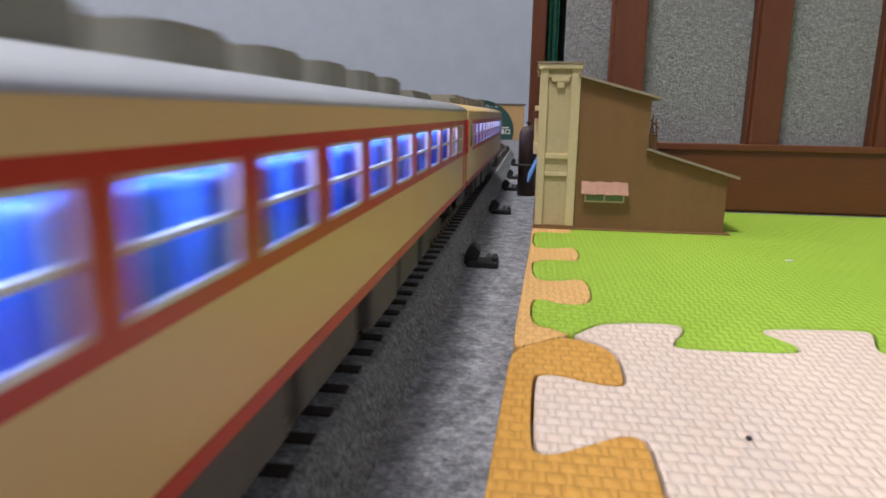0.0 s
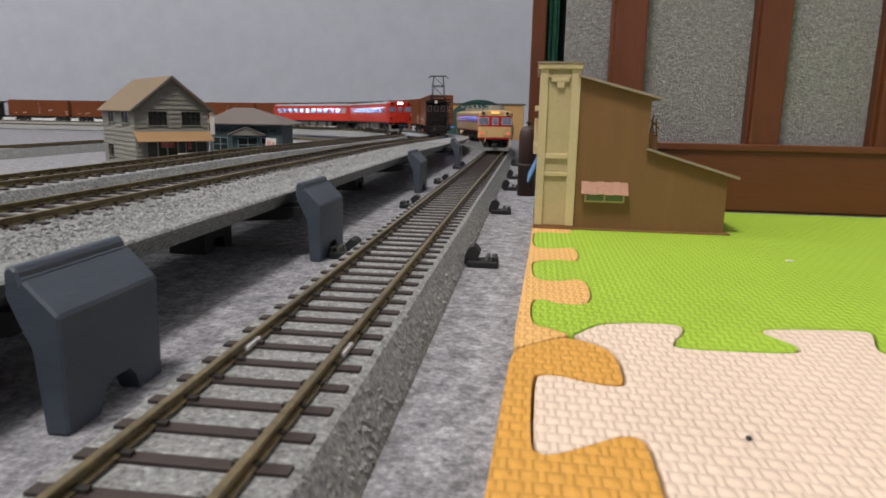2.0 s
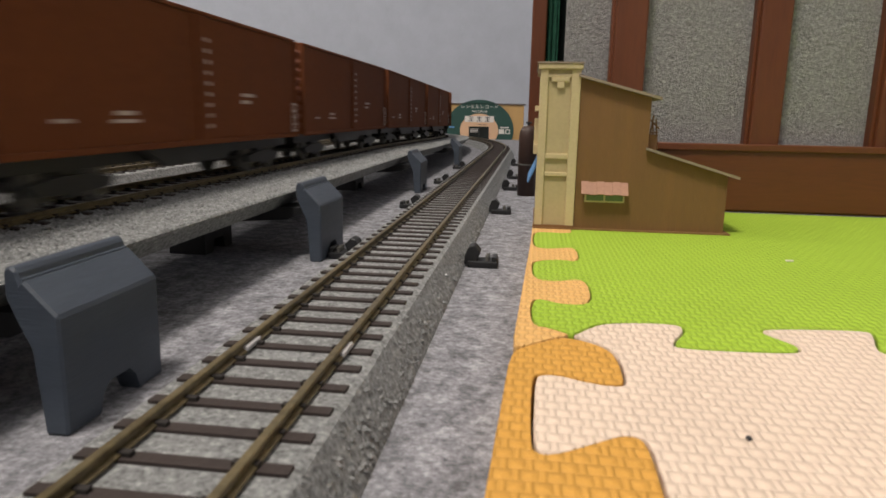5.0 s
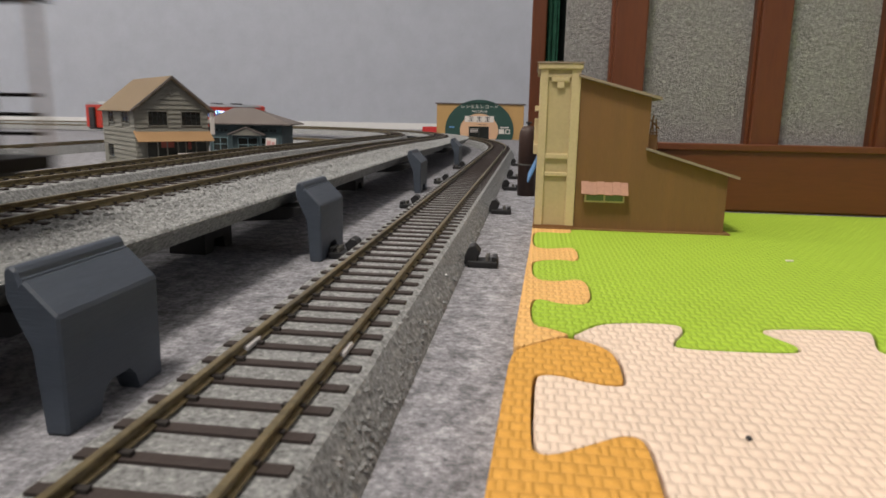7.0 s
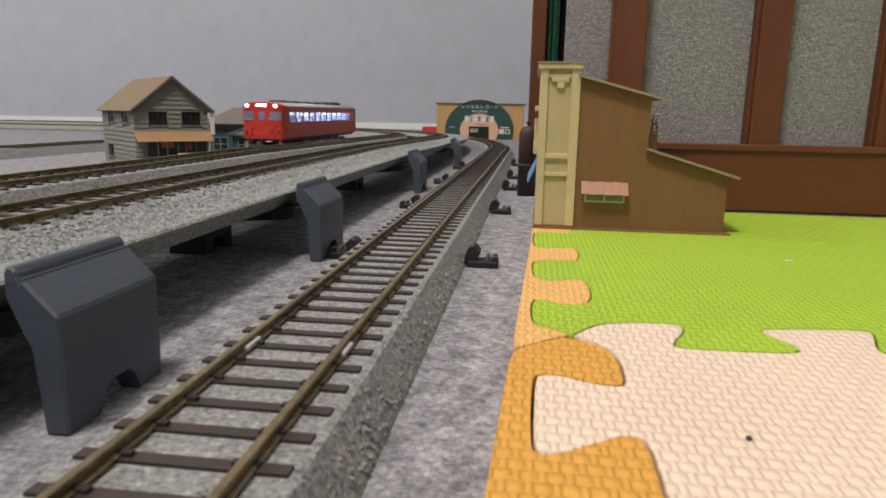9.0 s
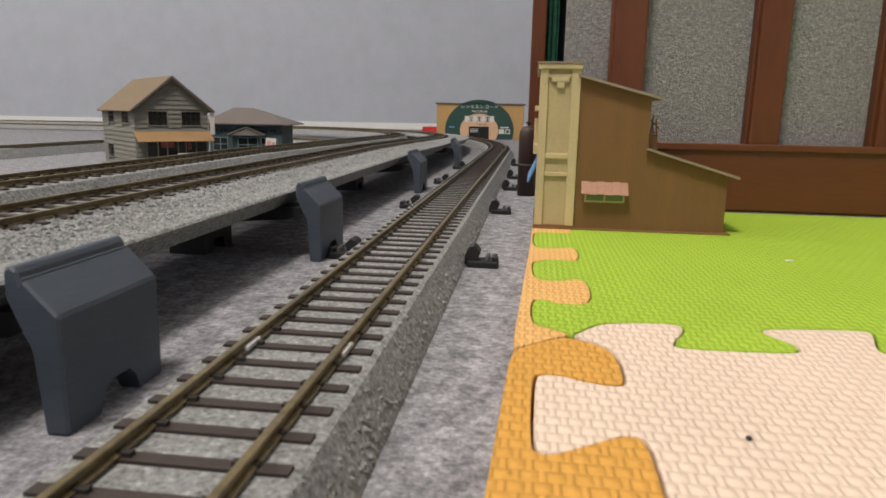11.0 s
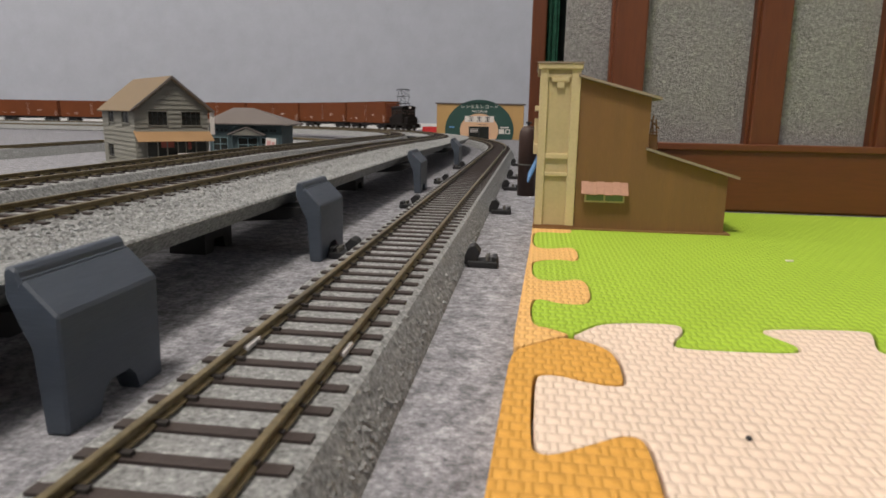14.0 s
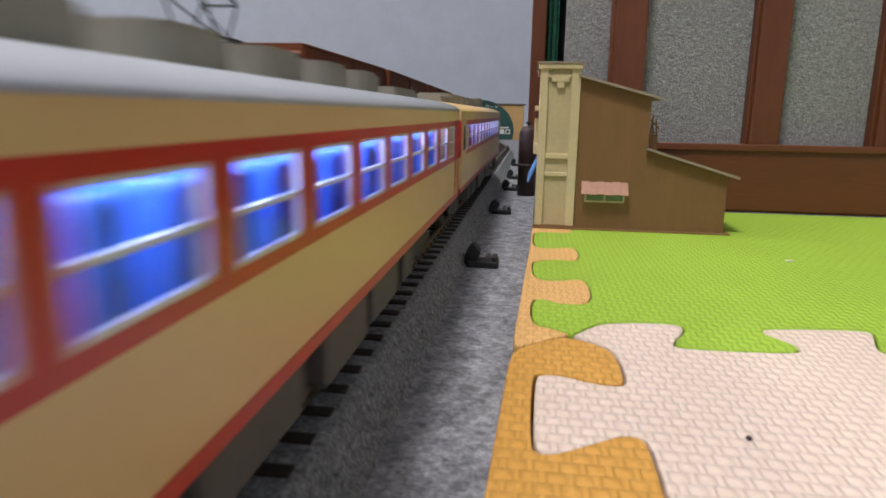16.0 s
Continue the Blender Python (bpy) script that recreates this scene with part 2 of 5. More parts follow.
def mesh_of(name, bm, material):
    me = bpy.data.meshes.new(name)
    bm.to_mesh(me)
    bm.free()
    for m in (material if isinstance(material, (list, tuple)) else [material]):
        me.materials.append(m)
    return me


def part(name, bm, material, parent=None, label=""):
    o = new(name, mesh_of(name, bm, material))
    o.parent = parent
    return tagged(o, label)


def box_part(name, dims, material, parent=None, label="", bev=0.0):
    bm = bmesh.new()
    box(bm, *dims, bev)
    return part(name, bm, material, parent, label)


def root(name, label, category, group="", m=None, kind=""):
    o = new(name)
    o.empty_display_size = 0.01
    if m is not None:
        o.matrix_basis = m
    return tagged(o, label, category, group, kind)


def smooth_outline(pts, times=2):
    for _ in range(times):
        out = []
        for i, p in enumerate(pts):
            q = pts[(i + 1) % len(pts)]
            far = (Vector(q) - Vector(p)).length > 40
            a, b = (0.04, 0.96) if far else (0.25, 0.75)
            out.append((p[0] + (q[0] - p[0]) * a, p[1] + (q[1] - p[1]) * a))
            out.append((p[0] + (q[0] - p[0]) * b, p[1] + (q[1] - p[1]) * b))
        pts = out
    return pts


# ---------- the room ----------
FLOOR_Z, MAT_Z = -12.0, -4.0

bm = bmesh.new()
box(bm, -3800, 2200, -2600, 2500, -30, FLOOR_Z)
tagged(part("floor", bm, CARPET), "grey needle-felt carpet laid over the whole floor", "carpet", kind="structure")


def slab_between(name, p, q, thick, z0, z1, material, label):
    d = (Vector(q) - Vector(p)).normalized()
    n = Vector((-d.y, d.x)) * thick
    bm = bmesh.new()
    prism(bm, [tuple(p), tuple(q), tuple(Vector(q) + n), tuple(Vector(p) + n)], "z", z0, z1)
    return tagged(part(name, bm, material), label, "wall", kind="structure")


WALL_A, WALL_B = Vector((-3600, 1960)), Vector((500, 2170))
slab_between("wall_north", WALL_A, WALL_B, 60, FLOOR_Z, 2300, WALLPAPER, "pale grey-blue papered wall behind the layout")
wd = (WALL_B - WALL_A).normalized()
wn = Vector((wd.y, -wd.x))
bm = bmesh.new()
prism(bm, [tuple(WALL_A), tuple(WALL_B), tuple(WALL_B + wn * 6), tuple(WALL_A + wn * 6)], "z", FLOOR_Z, 8)
tagged(part("baseboard", bm, WHITE_TRIM), "low white painted baseboard", "baseboard", kind="structure")
slab_between("wall_south", (1900, -2360), (-3600, -2360), -60, FLOOR_Z, 2300, WALLPAPER, "pale papered wall")
slab_between("wall_west", (-3600, -2360), (-3600, 1960), 60, FLOOR_Z, 2300, WALLPAPER, "pale papered wall")
slab_between("wall_east", (1900, -2360), (1900, 400), -60, FLOOR_Z, 2300, WALLPAPER, "pale papered wall")
slab_between("wall_inner", (1900, 400), (1900, 2300), -60, FLOOR_Z, 2300, WALLPAPER, "pale papered wall")
slab_between("wall_corner", (500, 2170), (1900, 2230), 60, FLOOR_Z, 2300, WALLPAPER, "pale papered wall")
bm = bmesh.new()
box(bm, -3800, 2200, -2600, 2500, 2300, 2340)
tagged(part("ceiling", bm, WHITE_TRIM), "plain white ceiling", "ceiling", kind="structure")

# both fixtures hang out of view; the second is made up for the fill
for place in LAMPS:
    lamp_thing = root("ceiling_lamp", "round white ceiling lamp on a thin stem, out of view", "lamp", "ceiling lamps", pose(*place))
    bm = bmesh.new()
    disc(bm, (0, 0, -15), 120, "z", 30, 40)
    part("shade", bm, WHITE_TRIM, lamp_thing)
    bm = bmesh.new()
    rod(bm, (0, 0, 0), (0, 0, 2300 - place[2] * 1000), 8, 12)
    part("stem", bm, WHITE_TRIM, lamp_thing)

# wooden partition with cloth panels
partition = root("wooden_partition", "red-brown varnished wooden partition with grey pile cloth panels", "partition", m=pose(0, 0.332, 0))
box_part("bottom_rail", (54.8, 1500, 0, 22, MAT_Z + 0.3, 27.5), WOOD_RAIL, partition, bev=1.2)
box_part("rail_lip", (54.8, 1500, -1.2, 0, 25.2, 28.6), WOOD_RAIL, partition, bev=0.5)
for x0, x1 in ((77.3, 92.2), (142.4, 156.0), (198, 213), (262, 277), (331, 346), (400, 415)):
    box_part("post", (x0, x1, 2, 20, 27.5, 1500), WOOD, partition, bev=1.0)
    box_part("bead", (x0 - 1.4, x0 + 0.6, 5, 11, 27.5, 1500), WOOD, partition, bev=0.6)
edges = [54.8, 77.3, 92.2, 142.4, 156.0, 198, 213, 262, 277, 331, 346, 400, 415, 1500]
for x0, x1 in zip(edges[0::2], edges[1::2]):
    box_part("cloth_panel", (x0, x1, 11, 15, 27.5, 1500), PANEL, partition, "grey pile cloth panel")
bm = bmesh.new()
box(bm, 37.4, 47.4, 480, 510, FLOOR_Z, 2300, 0.8)
tagged(part("door_post", bm, WOOD), "dark red-brown wooden door post", "post", kind="structure")
# near-black board put where the gap holds only shade
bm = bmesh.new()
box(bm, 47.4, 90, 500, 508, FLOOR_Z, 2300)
tagged(part("dark_board", bm, GAP_SHADE), "near-black green board standing in for the shade in the gap", "board", kind="structure")
bm = bmesh.new()
folds = [(47.8 + i * 0.8, 2.2 * math.sin(i * 1.5)) for i in range(11)]
prism(bm, folds + [(x, y + 1.6) for x, y in reversed(folds)], "z", FLOOR_Z, 1900)
tagged(part("curtain", bm, GREEN_CLOTH, None), "dark green cloth hanging beside the door post", "curtain")
bpy.data.objects["curtain"].location = (0, 0.485, 0)

# ---------- foam play mats with jigsaw edges ----------


def mat_tile(name, outline, material, label, z=MAT_Z):
    pts = smooth_outline(outline)
    bm = bmesh.new()
    prism(bm, pts, "z", FLOOR_Z, z - 0.5)
    top = [f for f in bm.faces if f.normal.z > 0.9]
    if not top:
        top = [max(bm.faces, key=lambda f: f.calc_center_median().z)]
    g = bmesh.ops.extrude_face_region(bm, geom=top)
    up = [v for v in g["geom"] if isinstance(v, bmesh.types.BMVert)]
    bmesh.ops.delete(bm, geom=top, context="FACES_ONLY")
    n = len(pts)
    area = sum(pts[i][0] * pts[(i + 1) % n][1] - pts[(i + 1) % n][0] * pts[i][1] for i in range(n))
    sign = 1 if area > 0 else -1
    for v in up:
        i = min(range(n), key=lambda k: (pts[k][0] - v.co.x * 1000) ** 2 + (pts[k][1] - v.co.y * 1000) ** 2)
        a, b = Vector(pts[i - 1]), Vector(pts[(i + 1) % n])
        d = (b - a).normalized()
        inward = Vector((-d.y, d.x)) * sign * 0.16
        v.co += Vector((inward.x, inward.y, 0.5)) * MM
    bmesh.ops.recalc_face_normals(bm, faces=bm.faces[:])
    return tagged(part(name, bm, material), label, "foam mat", "jigsaw foam mats")


TOOTH = [(38.5, 122.0), (44, 127.5), (49.4, 132.2), (55.8, 128.2), (58.5, 123.0), (58.6, 109.0), (56.3, 107.8), (51.6, 109.0), (47.0, 111.3), (43.5, 110.9), (42.7, 108.0)]
CREAM_W = [(42.5, 85.0), (43.6, 82.6), (46.0, 82.9), (52.0, 87.4), (55.4, 89.9), (58.1, 89.6), (58.7, 85.7), (58.2, 60.0)]
CREAM_N = [(51.8, 134.0), (53.7, 137.2), (58.4, 143.2), (73.9, 145.4), (75.2, 141.2), (70.2, 131.5), (71.4, 128.4), (92.4, 129.6), (95.3, 131.8), (95.5, 135.2), (91.0, 141.8), (92.2, 145.2), (113.6, 147.8), (114.6, 145.4), (110.0, 134.6), (111.4, 132.0)]
GREEN_W = [(43.1, 159.0), (42.4, 151.5), (43.1, 138.8), (46.6, 137.5), (51.0, 133.9)]
STRIP_E = [(57.3, 157.5), (57.5, 184.0), (49.5, 178.5), (43.1, 179.9), (42.3, 196.9), (43.1, 203.4), (50.2, 207.5), (57.3, 204.5), (57.5, 229.3), (50, 224.5), (44.1, 224.4), (42.7, 233.3), (42.7, 249.5), (44.3, 257), (57.8, 255)]
STRIP_S = [(57.3, 157.5), (50, 155.6), (45, 159.6)]
E1 = [(127, 132.4), (130.5, 141), (129, 146), (150, 147), (151, 141), (146.5, 132.6), (168, 133), (172, 146), (190, 146.5), (187, 133), (700, 133)]
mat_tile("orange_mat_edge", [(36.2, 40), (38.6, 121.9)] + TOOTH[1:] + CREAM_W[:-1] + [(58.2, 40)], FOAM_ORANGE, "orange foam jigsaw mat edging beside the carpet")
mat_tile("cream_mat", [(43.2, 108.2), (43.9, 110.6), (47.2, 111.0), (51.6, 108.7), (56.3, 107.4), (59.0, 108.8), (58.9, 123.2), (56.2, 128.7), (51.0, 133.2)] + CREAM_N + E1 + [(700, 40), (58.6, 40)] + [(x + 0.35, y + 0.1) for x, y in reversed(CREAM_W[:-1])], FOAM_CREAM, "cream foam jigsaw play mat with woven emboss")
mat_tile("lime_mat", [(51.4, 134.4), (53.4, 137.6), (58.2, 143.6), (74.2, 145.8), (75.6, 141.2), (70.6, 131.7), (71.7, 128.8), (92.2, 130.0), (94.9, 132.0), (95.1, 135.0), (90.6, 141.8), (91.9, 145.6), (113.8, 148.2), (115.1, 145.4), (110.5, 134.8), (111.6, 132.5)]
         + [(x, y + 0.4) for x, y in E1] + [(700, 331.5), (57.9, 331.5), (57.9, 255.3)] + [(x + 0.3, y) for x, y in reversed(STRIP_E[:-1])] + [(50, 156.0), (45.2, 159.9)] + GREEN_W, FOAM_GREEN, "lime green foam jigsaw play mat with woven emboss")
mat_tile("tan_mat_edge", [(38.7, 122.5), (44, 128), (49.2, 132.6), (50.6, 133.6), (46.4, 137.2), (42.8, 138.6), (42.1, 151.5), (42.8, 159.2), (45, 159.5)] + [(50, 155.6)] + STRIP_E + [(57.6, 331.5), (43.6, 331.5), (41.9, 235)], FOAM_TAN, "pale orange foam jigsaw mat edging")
bm = bmesh.new()
bmesh.ops.create_icosphere(bm, subdivisions=2, radius=0.45 * MM, matrix=Matrix.Translation((73 * MM, 91.3 * MM, (MAT_Z + 0.35) * MM)) @ Matrix.Diagonal((1, 1.3, 0.8, 1)))
tagged(part("dirt_speck", bm, BLACK), "small dark speck of dirt on the cream mat", "speck")
bm = bmesh.new()
box(bm, 122.6, 125.0, 219, 220, MAT_Z, MAT_Z + 0.5, 0.2)
tagged(part("lint", bm, PAPER_WHITE), "small pale bit of lint on the green mat", "lint")

# ---------- tracks ----------


class Loop:
    """A closed rounded rectangle: d is the way along it, 0 beside the camera, growing away from it."""

    def __init__(self, xr, xl, ys, yb, r, small, heights):
        self.heights, self.yb = heights, yb
        wide = xr - xl
        self.legs, p, way = [], Vector((xr, -yb, 0)), math.pi / 2
        for straight, r in ((ys + yb, r), (wide - r - small, small), (ys + yb + r - small, small), (wide - 2 * small, small)):
            self.legs += [(straight, p.copy(), way, 0.0), (math.pi * r / 2, p + Vector((math.cos(way), math.sin(way), 0)) * straight, way, r)]
            p += Vector((math.cos(way), math.sin(way), 0)) * (straight + r) + Vector((-math.sin(way), math.cos(way), 0)) * r
            way += math.pi / 2
        self.length = sum(leg[0] for leg in self.legs)

    def z(self, d):
        d = (d + self.yb) % self.length - self.yb
        hs = self.heights
        if d <= hs[0][0]:
            return hs[0][1]
        for (d0, z0), (d1, z1) in zip(hs, hs[1:]):
            if d <= d1:
                return z0 + (z1 - z0) * (d - d0) / (d1 - d0)
        return hs[-1][1]

    def at(self, d):
        z = self.z(d)
        d = (d + self.yb) % self.length
        for span, p, way, r in self.legs:
            if d <= span:
                break
            d -= span
        fore, left = Vector((math.cos(way), math.sin(way), 0)), Vector((-math.sin(way), math.cos(way), 0))
        if r:
            t = d / r
            q = p + fore * r * math.sin(t) + left * r * (1 - math.cos(t))
        else:
            q = p + fore * d
        return Vector((q.x, q.y, z))


class Branch:
    """The innermost track, level with the carpet: two straights and a far curve. s falls towards the camera."""
    length = None

    def __init__(self):
        self.pts, self.ss = [], []
        path = [(-498.0, y, 0.0) for y in range(-100, 760, 20)]
        path += [(-348 + 150 * math.cos(t), 760 + 240 * math.sin(t), 0.0) for t in np.linspace(math.pi, 0, 80)]
        path += [(-198.0, y, 0.0) for y in range(740, -720, -20)]
        p = np.array([tuple(q) for q in path])
        step = np.concatenate([[0], np.cumsum(np.linalg.norm(np.diff(p, axis=0), axis=1))])
        zero = step[43 + 79]
        self.p, self.s = p[::-1], (zero - step)[::-1]

    def at(self, s):
        return Vector([float(np.interp(s, self.s, self.p[:, i])) for i in range(3)])


GROUND = Loop(0, -1900, 820, 120, 1010, 540, [(0, 0), (1, 0)])
NEAR = Loop(-88, -1838, 870, 60, 910, 450, [(520, 15), (860, 11), (1300, 6), (1950, 1.5), (2600, 0.5), (4600, 0.5), (6300, 15)])
FAR = Loop(-148, -1640, 870, 40, 570, 400, [(420, 15), (870, 11), (1500, 6), (1900, 1), (3900, 1), (5000, 15)])
BRANCH = Branch()


def side_of(path, d):
    a, b = path.at(d - 4), path.at(d + 4)
    t = (b - a).normalized()
    return path.at(d), Vector((t.y, -t.x, 0)).normalized(), t


def sweep(path, section, d0, d1, step, closed):
    bm = bmesh.new()
    n = max(4, int((d1 - d0) / step))
    rings = []
    for i in range(n if closed else n + 1):
        p, s, _ = side_of(path, d0 + (d1 - d0) * i / n)
        rings.append([bm.verts.new((p + s * u + Vector((0, 0, v))) * MM) for u, v in section])
    k = len(section)
    for i in range(n if closed else n):
        a, b = rings[i], rings[(i + 1) % len(rings)]
        for j in range(k):
            bm.faces.new((a[j], b[j], b[(j + 1) % k], a[(j + 1) % k]))
    if not closed:
        bm.faces.new(rings[0])
        bm.faces.new(rings[-1])
    bmesh.ops.recalc_face_normals(bm, faces=bm.faces[:])
    return bm


sleeper_bm = bmesh.new()
box(sleeper_bm, -13.9, 13.9, -1.15, 1.15, -3.6, -2.0)
SLEEPER_MESH = mesh_of("sleeper", sleeper_bm, SLEEPER)
chair_bm = bmesh.new()
for s in (-8.25, 8.25):
    box(chair_bm, s - 1.7, s + 1.7, -0.55, 0.55, -2.0, -1.35)
CHAIR_MESH = mesh_of("rail_fixing", chair_bm, CHAIR)
PITCH = 8.25
RAIL_SECTION = [(-1.0, -2.0), (1.0, -2.0), (1.0, -1.7), (0.35, -1.4), (0.35, -0.8), (0.62, -0.6), (0.62, -0.1), (0.5, 0), (-0.5, 0), (-0.62, -0.1), (-0.62, -0.6), (-0.35, -0.8), (-0.35, -1.4), (-1.0, -1.7)]


def track(path, label, group, d0, d1, closed, near, bed_low, shelf=None):
    t = root("railway_track", label, "model railway track", group)
    bed = shelf or [(-19.6, bed_low), (19.6, bed_low), (19.2, bed_low + 1.2), (15.2, -2.9), (14.2, -2.5), (-14.2, -2.5), (-15.2, -2.9), (-19.2, bed_low + 1.2)]
    part("roadbed", sweep(path, bed, d0, d1, 14, closed), BALLAST, t, "speckled grey moulded ballast")
    for off in (-8.85, 8.85):
        part("rail", sweep(path, [(u + off, v) for u, v in RAIL_SECTION], d0, d1, 10, closed), RAIL, t, "tarnished nickel rail")
    verts, faces = [], []
    base = [v.co.copy() for v in SLEEPER_MESH.vertices]
    quads = [tuple(p.vertices) for p in SLEEPER_MESH.polygons]
    base2 = [v.co.copy() for v in CHAIR_MESH.vertices]
    quads2 = [tuple(p.vertices) for p in CHAIR_MESH.polygons]
    n = int((d1 - d0) / PITCH)
    fv, ff = [], []
    for i in range(n):
        d = d0 + (d1 - d0) * (i + 0.5) / n
        p, s, tg = side_of(path, d)
        m = Matrix((s, tg, (0, 0, 1))).transposed().to_4x4()
        m.translation = p * MM
        if near[0] < d < near[1]:
            o = new("sleeper", SLEEPER_MESH)
            o.parent = t
            o.matrix_basis = m
        else:
            k = len(verts)
            verts += [m @ v for v in base]
            faces += [tuple(q + k for q in f) for f in quads]
        if near[0] - 50 < d < near[1] + 500:
            k = len(fv)
            fv += [m @ v for v in base2]
            ff += [tuple(q + k for q in f) for f in quads2]
    for nm, v, f, mt in (("sleeper_run", verts, faces, SLEEPER), ("rail_fixing_run", fv, ff, CHAIR)):
        if v:
            me = bpy.data.meshes.new(nm)
            me.from_pydata(v, [], f)
            me.materials.append(mt)
            o = new(nm, me)
            o.parent = t
            tagged(o, kind="stuff")
    return t


# the raised deck is a thin plate with a broad ballast shoulder that rests in the piers' grooves; its edge is set to fit
# the camera's view
SHELF = [(-19.4, -8.2), (-16, -9.4), (38, -9.4), (43.2, -4.4), (43.8, -3.4), (43.2, -2.8), (16.5, -2.9), (14.2, -2.5), (-14.2, -2.5), (-15.2, -2.9), (-19.2, -7.0)]
TRACK_G = track(GROUND, "single track on speckled grey ballast laid on the carpet", "railway tracks", 0, GROUND.length, True, (20, 1160), -12)
TRACK_N = track(NEAR, "raised track on a grey ballast deck carried by piers", "railway tracks", 0, NEAR.length, True, (90, 1250), -11.8, SHELF)
TRACK_F = track(FAR, "inner raised track on a grey ballast deck", "railway tracks", 0, FAR.length, True, (130, 1300), -11.8)


def chippings(path, d0, d1, lanes, count, seed, parent):
    """Loose-looking ballast grains standing proud of the moulded bed."""
    rng = np.random.default_rng(seed)
    verts, faces = [], []
    octa = [(1, 0, 0), (-1, 0, 0), (0, 1, 0), (0, -1, 0), (0, 0, 1), (0, 0, -1)]
    tri = [(0, 2, 4), (2, 1, 4), (1, 3, 4), (3, 0, 4), (2, 0, 5), (1, 2, 5), (3, 1, 5), (0, 3, 5)]
    for _ in range(count):
        d = d0 + (d1 - d0) * rng.random() ** 1.5
        u0, z0, u1, z1 = lanes[rng.integers(len(lanes))]
        k = rng.random()
        p, s, tg = side_of(path, d)
        c = p + s * (u0 + (u1 - u0) * k) + Vector((0, 0, z0 + (z1 - z0) * k))
        size = 0.32 + 0.5 * rng.random() ** 2
        kk = len(verts)
        for o in octa:
            j = rng.normal(0, 0.22, 3)
            verts.append((c + Vector((o[0] + j[0], o[1] + j[1], (o[2] + j[2]) * 0.75)) * size) * MM)
        faces += [tuple(q + kk for q in f) for f in tri]
    me = bpy.data.meshes.new("loose_ballast")
    me.from_pydata(verts, [], faces)
    me.materials.append(BALLAST)
    o = new("loose_ballast", me)
    o.parent = parent
    tagged(o, kind="stuff")


chippings(GROUND, 40, 620, [(14.3, -2.6, 19.4, -10.8), (15.0, -2.9, 19.4, -10.8), (-19, -10, -14.3, -2.6)], 2600, 3, TRACK_G)
chippings(NEAR, 110, 700, [(14.3, -2.6, 43.4, -2.9), (20, -2.8, 43.4, -2.9), (9.8, -2.5, 14.2, -2.5)], 9000, 4, TRACK_N)
chippings(FAR, 180, 700, [(13.8, -2.5, 19.4, -9), (-19, -9, -14, -2.5)], 3000, 5, TRACK_F)

# innermost track at carpet level
branch_track = root("railway_track", "innermost track on grey ballast laid on the carpet", "model railway track", "railway tracks")
part("roadbed", sweep(BRANCH, [(-19, -12), (19, -12), (14.2, -2.6), (-14.2, -2.6)], -1300, 1400, 12, False), BALLAST, branch_track)
for off in (-8.85, 8.85):
    part("rail", sweep(BRANCH, [(u + off, v + 0.05) for u, v in RAIL_SECTION], -1300, 1400, 10, False), RAIL, branch_track)
bm = bmesh.new()
for i in range(150):
    p, s, tg = side_of(BRANCH, -480 + i * PITCH)
    m = Matrix((s, tg, (0, 0, 1))).transposed().to_4x4()
    m.translation = p * MM
    k = len(bm.verts)
    vs = [bm.verts.new(m @ v.co) for v in SLEEPER_MESH.vertices]
    for q in SLEEPER_MESH.polygons:
        bm.faces.new([vs[j] for j in q.vertices])
tagged(part("sleeper_run", bm, SLEEPER, branch_track), kind="stuff")

# rail joints beside the camera, the glint on the rail heads put into their silver colour
for x in (-8.85, 8.85):
    bm = bmesh.new()
    box(bm, x - 1.25, x + 1.25, 107, 113, -1.9, -0.9, 0.25)
    part("rail_joiner", bm, FRAME_SILVER, TRACK_G, "bright metal rail joiner")

# ---------- piers ----------


def pier():
    p = root("viaduct_pier", "slate grey printed pier with a sloped shoulder on the carpet", "bridge pier", "viaduct piers")
    bm = bmesh.new()
    outline = [(-35.4, -12), (-31.2, -12), (-31, 8.2), (-36.6, 14.0), (-37.0, 13.6), (-37.4, 15.4), (-38.6, 16.2), (-39.8, 15.4), (-40.0, 11.0), (-38.2, 6.5), (-36.4, 2.5)]
    prism(bm, outline, "y", -14, 14)
    bmesh.ops.bevel(bm, geom=bm.edges[:], offset=0.45 * MM, segments=1, affect="EDGES")
    o = part("leg", bm, PIER, p)
    cut = bmesh.new()
    prism(cut, [(-6, -13), (6.5, -13), (5, -8.5), (3.2, -6.8), (-2.6, -6.8), (-4.6, -8.5)], "x", -60, -20)
    cutter = part("arch", cut, PIER, p)
    md = o.modifiers.new("arch", "BOOLEAN")
    md.operation, md.object, md.solver = "DIFFERENCE", cutter, "EXACT"
    dg = bpy.context.evaluated_depsgraph_get()
    done = bpy.data.meshes.new_from_object(o.evaluated_get(dg))
    o.modifiers.clear()
    o.data = done
    bpy.data.objects.remove(cutter)
    bm = bmesh.new()
    prism(bm, [(-92, 0.5), (-62, 0.5), (-46, 1.6), (-38.8, 4.6), (-38.8, 6.2), (-92, 5.4)], "y", -7, 7)
    part("cross_beam", bm, BLACK, p, "black cross beam")
    bm = bmesh.new()
    prism(bm, [(-11, -12), (-5, -12), (-3.5, -7.4), (3.5, -7.4), (5, -12), (11, -12), (11, 0.5), (-11, 0.5)], "x", -90, -76)
    part("back_leg", bm, BLACK, p, "black arched back leg")
    return p


first = pier()
first.matrix_basis = pose(0, 0.1045, 0)
